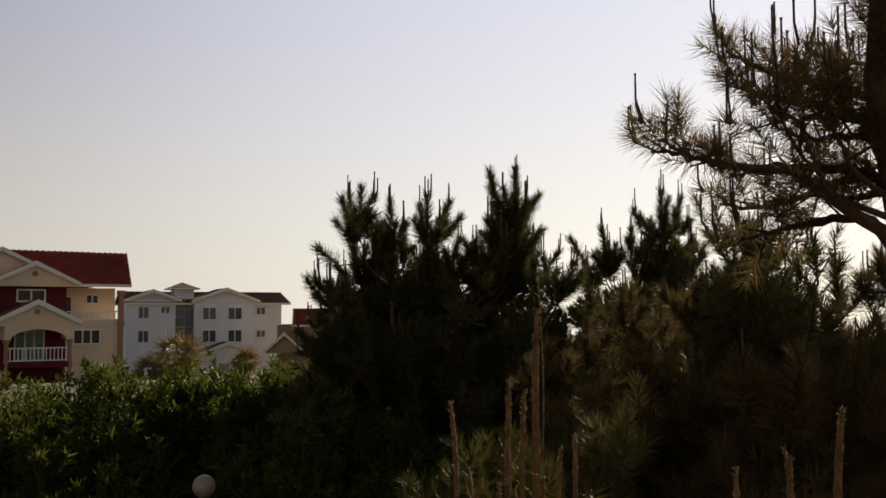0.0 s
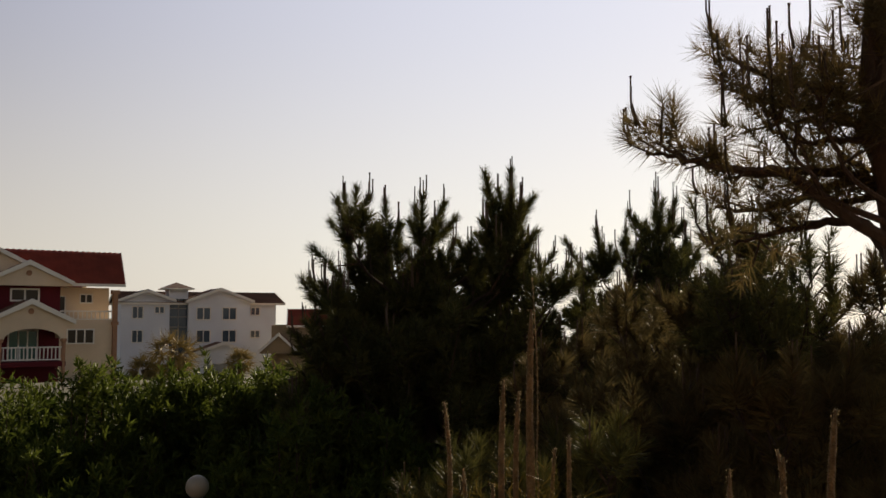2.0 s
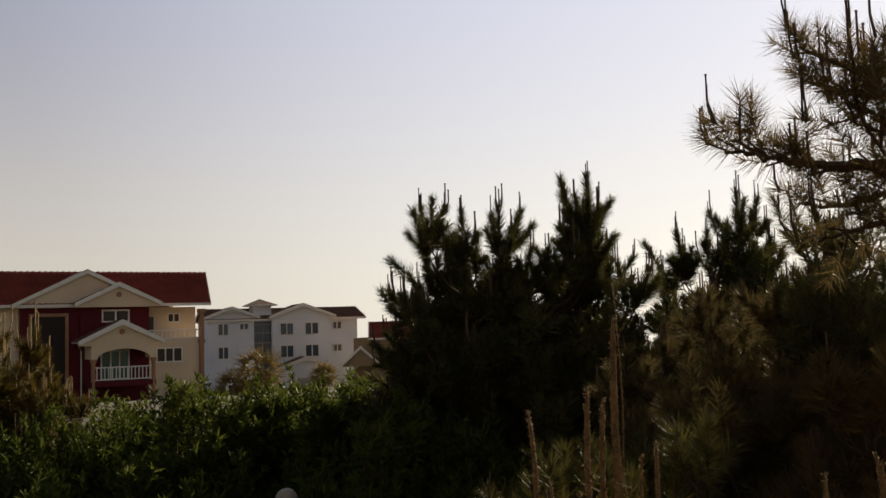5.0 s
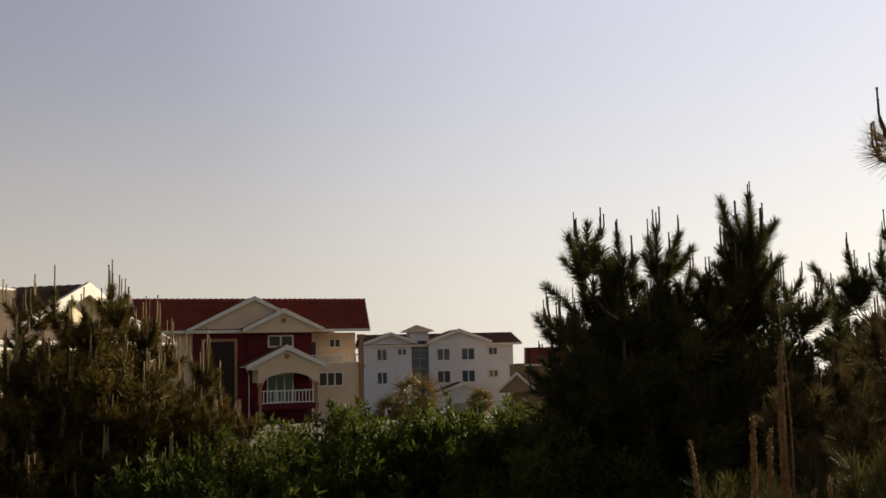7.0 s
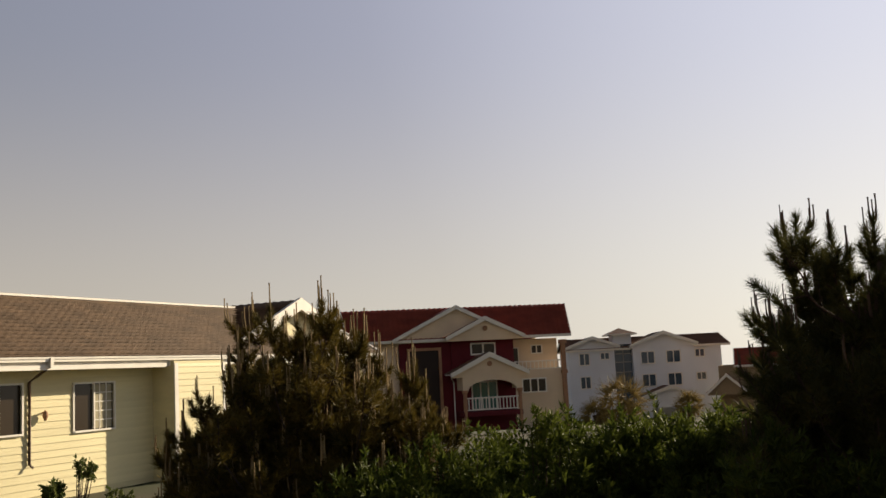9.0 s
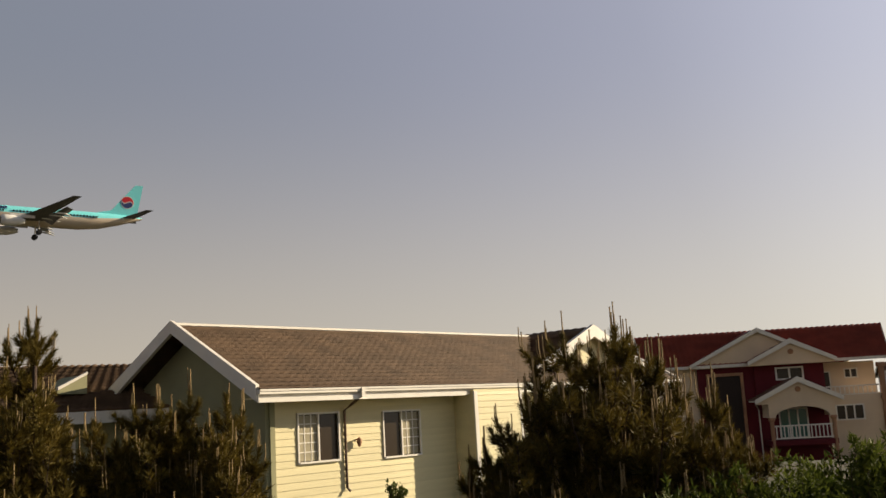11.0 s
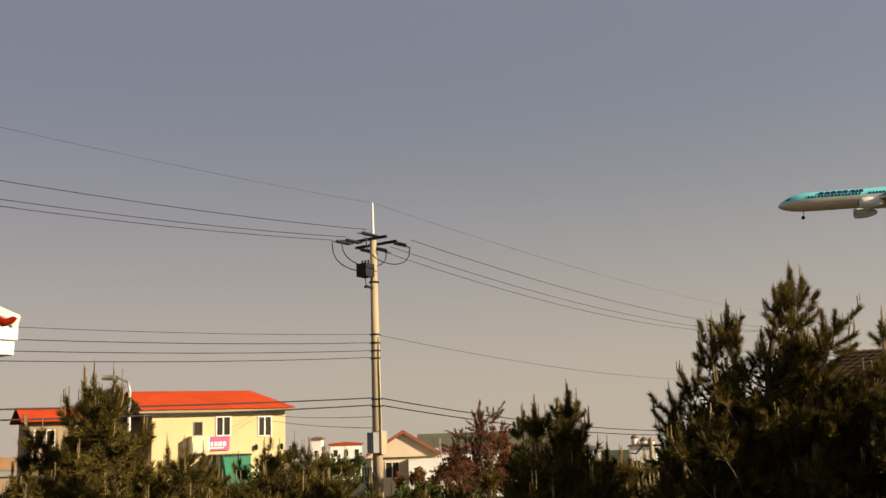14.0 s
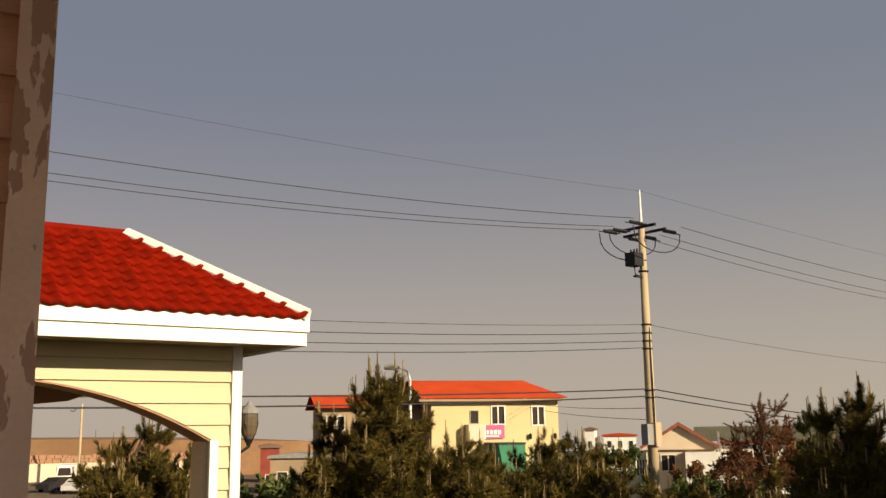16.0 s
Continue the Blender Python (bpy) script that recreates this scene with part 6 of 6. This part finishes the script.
# ---- garden lamp ----
def globe_lamp():
    x, y, _ = polar(13.64, 7.6)
    l = thing("garden_lamp", "white opal globe garden lamp on a dark post", "lamp", (x, y, 0), 0)
    z = EYE - 7.6 * tan(radians(9.52))
    bm = bmesh.new()
    bmesh.ops.create_uvsphere(bm, u_segments=24, v_segments=14, radius=0.087, matrix=Matrix.Translation((0, 0, z)))
    part("globe", bm, M_GLOBE, l, smooth=True)
    bm = bmesh.new()
    lathe(bm, [(0.07, 0), (0.07, 0.05), (0.03, 0.1), (0.028, z - 0.14), (0.05, z - 0.12), (0.05, z - 0.085)], 12)
    part("post", bm, M_IRON, l)


globe_lamp()


# ---- lane, car park, fields and the far village ----
def far_things():
    # earth bank with a retaining wall beyond the car park
    bank = thing("field_bank", "brown ploughed field on a low bank", "field", polar(122, 141, height(141, 0)), 122, kind="structure")
    bm = bmesh.new()
    prism(bm, [(-70, -1), (45, -1), (45, 3.2), (20, 5.9), (-10, 6.6), (-40, 6.9), (-70, 6.9)], 0, 0.5)
    for v in bm.verts:
        if v.co.z > 0 and v.co.y > 0.2:
            v.co.y = 160
    part("slope", bm, M_EARTH, bank)
    w = thing("retaining_wall", "long low beige concrete retaining wall", "wall", polar(126, 134, -3.0), 122, kind="structure")
    bpart("wall", M_BEIGE, w, -34, 12, 0, 0.4, -1, 2.3)
    bm = bmesh.new()
    rk = random.Random(3)
    for r in range(3):
        x = -34.0
        while x < 12:
            d = rk.uniform(0.5, 1.1)
            box(bm, x, x + d * 0.95, 0.5 + r * 0.35, 1.6 + r * 0.35, 1.8 + r * 0.5, 2.45 + r * 0.42 + rk.uniform(-.1, .12))
            x += d
    bmesh.ops.bevel(bm, geom=bm.edges[:], offset=0.08, segments=1, affect="EDGES")
    tagged(part("rubble", bm, M_STONE, w, "rough stone rubble above the wall"), kind="stuff")
    lot = bmesh.new()
    box(lot, -40, 30, -30, 52, 0, 0.06)
    l = obj("pavement", lot, M_GRAVEL)
    l.matrix_world = pose(*polar(127, 90, -3.0), 0, 0, 122)
    tagged(l, "grey-brown gravel car park", "car park", kind="structure")
    # hills on the horizon
    M_HILL = mat("hazy_hill", (0.20, 0.19, 0.145), 1, 0.3, 0.01, 0.1, 0)
    for name, az, dist, half, hgt in (("hill", 112, 295, 16, 6.0), ("hill", 72, 299, 40, 5.0)):
        bm = bmesh.new()
        n = 40
        pts = [(-half + 2 * half * i / n, -8 + (hgt + 8) * math.sin(pi * i / n) ** 0.5 * (0.9 + 0.2 * noise.noise((i * .35, az, 0)))) for i in range(n + 1)]
        prism(bm, pts, 0, 20)
        for v in bm.verts:
            if v.co.y > 10:
                v.co.z = min(v.co.z, 2)
        o = obj(name, bm, M_HILL)
        o.matrix_world = pose(*polar(az, dist, -4.4), 0, 0, az)
        tagged(o, "low dark hill on the hazy horizon", "hill", kind="structure")
    # far houses
    rng = random.Random(7)
    for az, dist, w, top, m, roof in ((79.5, 150, 3.8, -0.95, M_WHITE, M_BROWNTILE), (98.1, 170, 1.6, 0.05, M_WHITE, M_BROWNTILE), (96.4, 170, 5.4, -0.3, M_WHITE, M_ORANGETILE), (115.0, 95, 4.6, -1.2, M_OLIVE_SHADE, M_GREYBOX), (116.4, 118, 2.2, -0.65, M_REDTILE, M_BROWNTILE), (82.3, 140, 2.4, -1.0, M_BLUEWHITE, M_GREYBOX), (84.5, 130, 3.5, -1.4, M_WHITE, M_BROWNTILE), (89.5, 110, 3.5, -1.5, M_WHITE, M_ORANGETILE)):
        x, y, _ = polar(az, dist)
        zg = height(x, y)
        H = EYE + dist * tan(radians(top)) - zg
        h = thing("village_house", "small pale house in the distant village", "house", (x, y, zg - 0.3), az + rng.uniform(-8, 8), group="village houses")
        n = max(int(w / 1.6), 1)
        holes = [(-w / 2 + w * (i + .3) / n, -w / 2 + w * (i + .7) / n, z, z + 1.1) for i in range(n) for z in ([1.4, 4.2] if H > 6 else [1.4]) if z + 1.3 < H]
        fw = wall("wall", h, -w / 2, w / 2, 0, H, 0, 0.25, holes, m)
        for q in holes:
            window(fw, *q, 0, leaves=1, bar=0.06)
        wall("side_wall", h, -w / 2, -w / 2 + .25, 0, H, .25, 5, [], m)
        wall("side_wall", h, w / 2 - .25, w / 2, 0, H, .25, 5, [], m)
        wall("back_wall", h, -w / 2, w / 2, 0, H, 5, 5.25, [], m)
        bm = bmesh.new()
        prism(bm, [(-w / 2 - .3, H), (w / 2 + .3, H), (w / 2 + .2, H + .25), (0, H + .5), (-w / 2 - .2, H + .25)], -0.3, 5.5)
        part("roof", bm, roof, h)
        if az == 79.5:
            for u, r, up in ((-1.1, 0.5, 0.7), (0.3, 0.6, 0.3), (1.3, 0.5, 0.2)):
                bm = bmesh.new()
                lathe(bm, [(r, 0), (r, up + 0.5)], 12, (u, 0.8, H))
                tower = part("turret", bm, M_WHITE, h)
                bm = bmesh.new()
                lathe(bm, [(r * 1.15, 0), (r * 0.95, 0.25), (r * 0.4, 0.5), (0.02, 0.65)], 12, (u, 0.8, H + up + 0.5))
                part("turret_dome", bm, M_BROWNTILE, tower)


def vehicle(az, dist, turn, paint, van, name, label):
    x, y, _ = polar(az, dist)
    c = thing(name, label, "car", (x, y, -2.94), az + turn, group="parked vehicles")
    L, H = (4.8, 2.35) if van else (4.4, 1.45)
    body = [(-L / 2, 0.35), (-L / 2 + .05, 0.85), (-L / 2 + 1.0, 1.0), (-L / 2 + 1.7, H), (L / 2 - .9, H), (L / 2 - .1, 1.0 if not van else H - .1), (L / 2, 0.4)] if not van else [(-L / 2, 0.4), (-L / 2, 1.15), (-L / 2 + .4, H), (L / 2 - .1, H), (L / 2, 1.2), (L / 2, 0.4)]
    bm = bmesh.new()
    prism(bm, body, -0.85, 0.85)
    bmesh.ops.bevel(bm, geom=bm.edges[:], offset=0.06, segments=2, affect="EDGES")
    part("body", bm, paint, c)
    bm = bmesh.new()
    if van:
        prism(bm, [(-L / 2 - .01 + .1, 1.1), (-L / 2 + .38, H - .12), (-L / 2 + 1.7, H - .12), (-L / 2 + 1.7, 1.1)], -0.87, 0.87)
    else:
        prism(bm, [(-L / 2 + 1.2, 1.02), (-L / 2 + 1.75, H - .08), (L / 2 - 1.0, H - .08), (L / 2 - .45, 1.02)], -0.87, 0.87)
    part("side_window", bm, M_GLASS, c)
    bm = bmesh.new()
    a, b = (0.06, H - 0.22) if van else (1.22, H - 0.1)
    prism(bm, [(-0.7, 0), (0.7, 0), (0.62, b - 1.25 + (0 if van else 0.2)), (-0.62, b - 1.25 + (0 if van else 0.2))], -0.03, 0.03)
    w = part("windscreen", bm, M_GLASS, c)
    w.matrix_basis = pose(-L / 2 + (0.02 if van else 1.15), 0, 1.25 if van else 1.05, -20 if van else -50, 0, -90)
    for x in (-L / 2 + .85, L / 2 - .85):
        for y in (-0.88, 0.68):
            bm = bmesh.new()
            lathe(bm, [(0.18, 0), (0.32, 0.02), (0.32, 0.18), (0.18, 0.2)], 16)
            w = part("wheel", bm, M_CABLE, c)
            w.matrix_basis = pose(x, y + .2, 0.32, 90, 0, 0)


far_things()
M_CARWHITE = mat("white_car_paint", (0.75, 0.74, 0.70), 0.3, 0.04, 1, 10, 0)
M_CARDARK = mat("dark_car_paint", (0.02, 0.018, 0.018), 0.55, 0.04, 1, 10, 0)
M_CARSILVER = mat("silver_car_paint", (0.5, 0.48, 0.44), 0.5, 0.04, 1, 10, 0)
vehicle(127.2, 122, 84, M_CARWHITE, True, "van", "white van parked by the wall")
vehicle(127.65, 110, 50, M_CARDARK, False, "car", "dark parked saloon car")
vehicle(126.6, 106, 68, M_CARSILVER, False, "car", "silver parked car in the car park")
vehicle(124.3, 92, 25, M_CARDARK, False, "car", "dark parked car behind the pines")


def street_lamp(az, dist, top):
    x, y, _ = polar(az, dist)
    zg = height(x, y)
    H = EYE + dist * tan(radians(top)) - zg
    s = thing("street_lamp", "pale steel street lamp with a single arm", "street lamp", (x, y, zg), az)
    bm = bmesh.new()
    tube(bm, [(0, 0, 0), (0, 0, H * .9), (-0.1, 0, H * .97), (-0.5, 0, H)], [0.08, 0.06, 0.05, 0.04], 8)
    part("post", bm, M_WHITE, s)
    bm = bmesh.new()
    tube(bm, [(-0.45, 0, H), (-0.7, 0, H + .02), (-1.1, 0, H + .0)], [0.06, 0.13, 0.09], 8)
    part("lamp_head", bm, M_CURTAIN, s)


street_lamp(108.4, 42, 3.7)


def far_pole(az, dist, top):
    x, y, _ = polar(az, dist)
    zg = height(x, y)
    H = EYE + dist * tan(radians(top)) - zg
    s = thing("lamp_post", "slender tan utility post by the car park", "utility pole", (x, y, zg), az)
    bm = bmesh.new()
    tube(bm, [(0, 0, 0), (0, 0, H)], [0.2, 0.13], 10)
    part("post", bm, M_CONCRETE, s)
    bm = bmesh.new()
    box(bm, -0.6, 0.6, -0.06, 0.06, H - .5, H - .4), tube(bm, [(-0.5, 0, H - .45), (-0.9, 0, H - .9), (-1.3, 0, H - .8)], 0.05, 5)
    part("crossarm", bm, M_IRON, s)


far_pole(126.6, 126, 1.75)
far_pole(79.0, 60, -0.6)
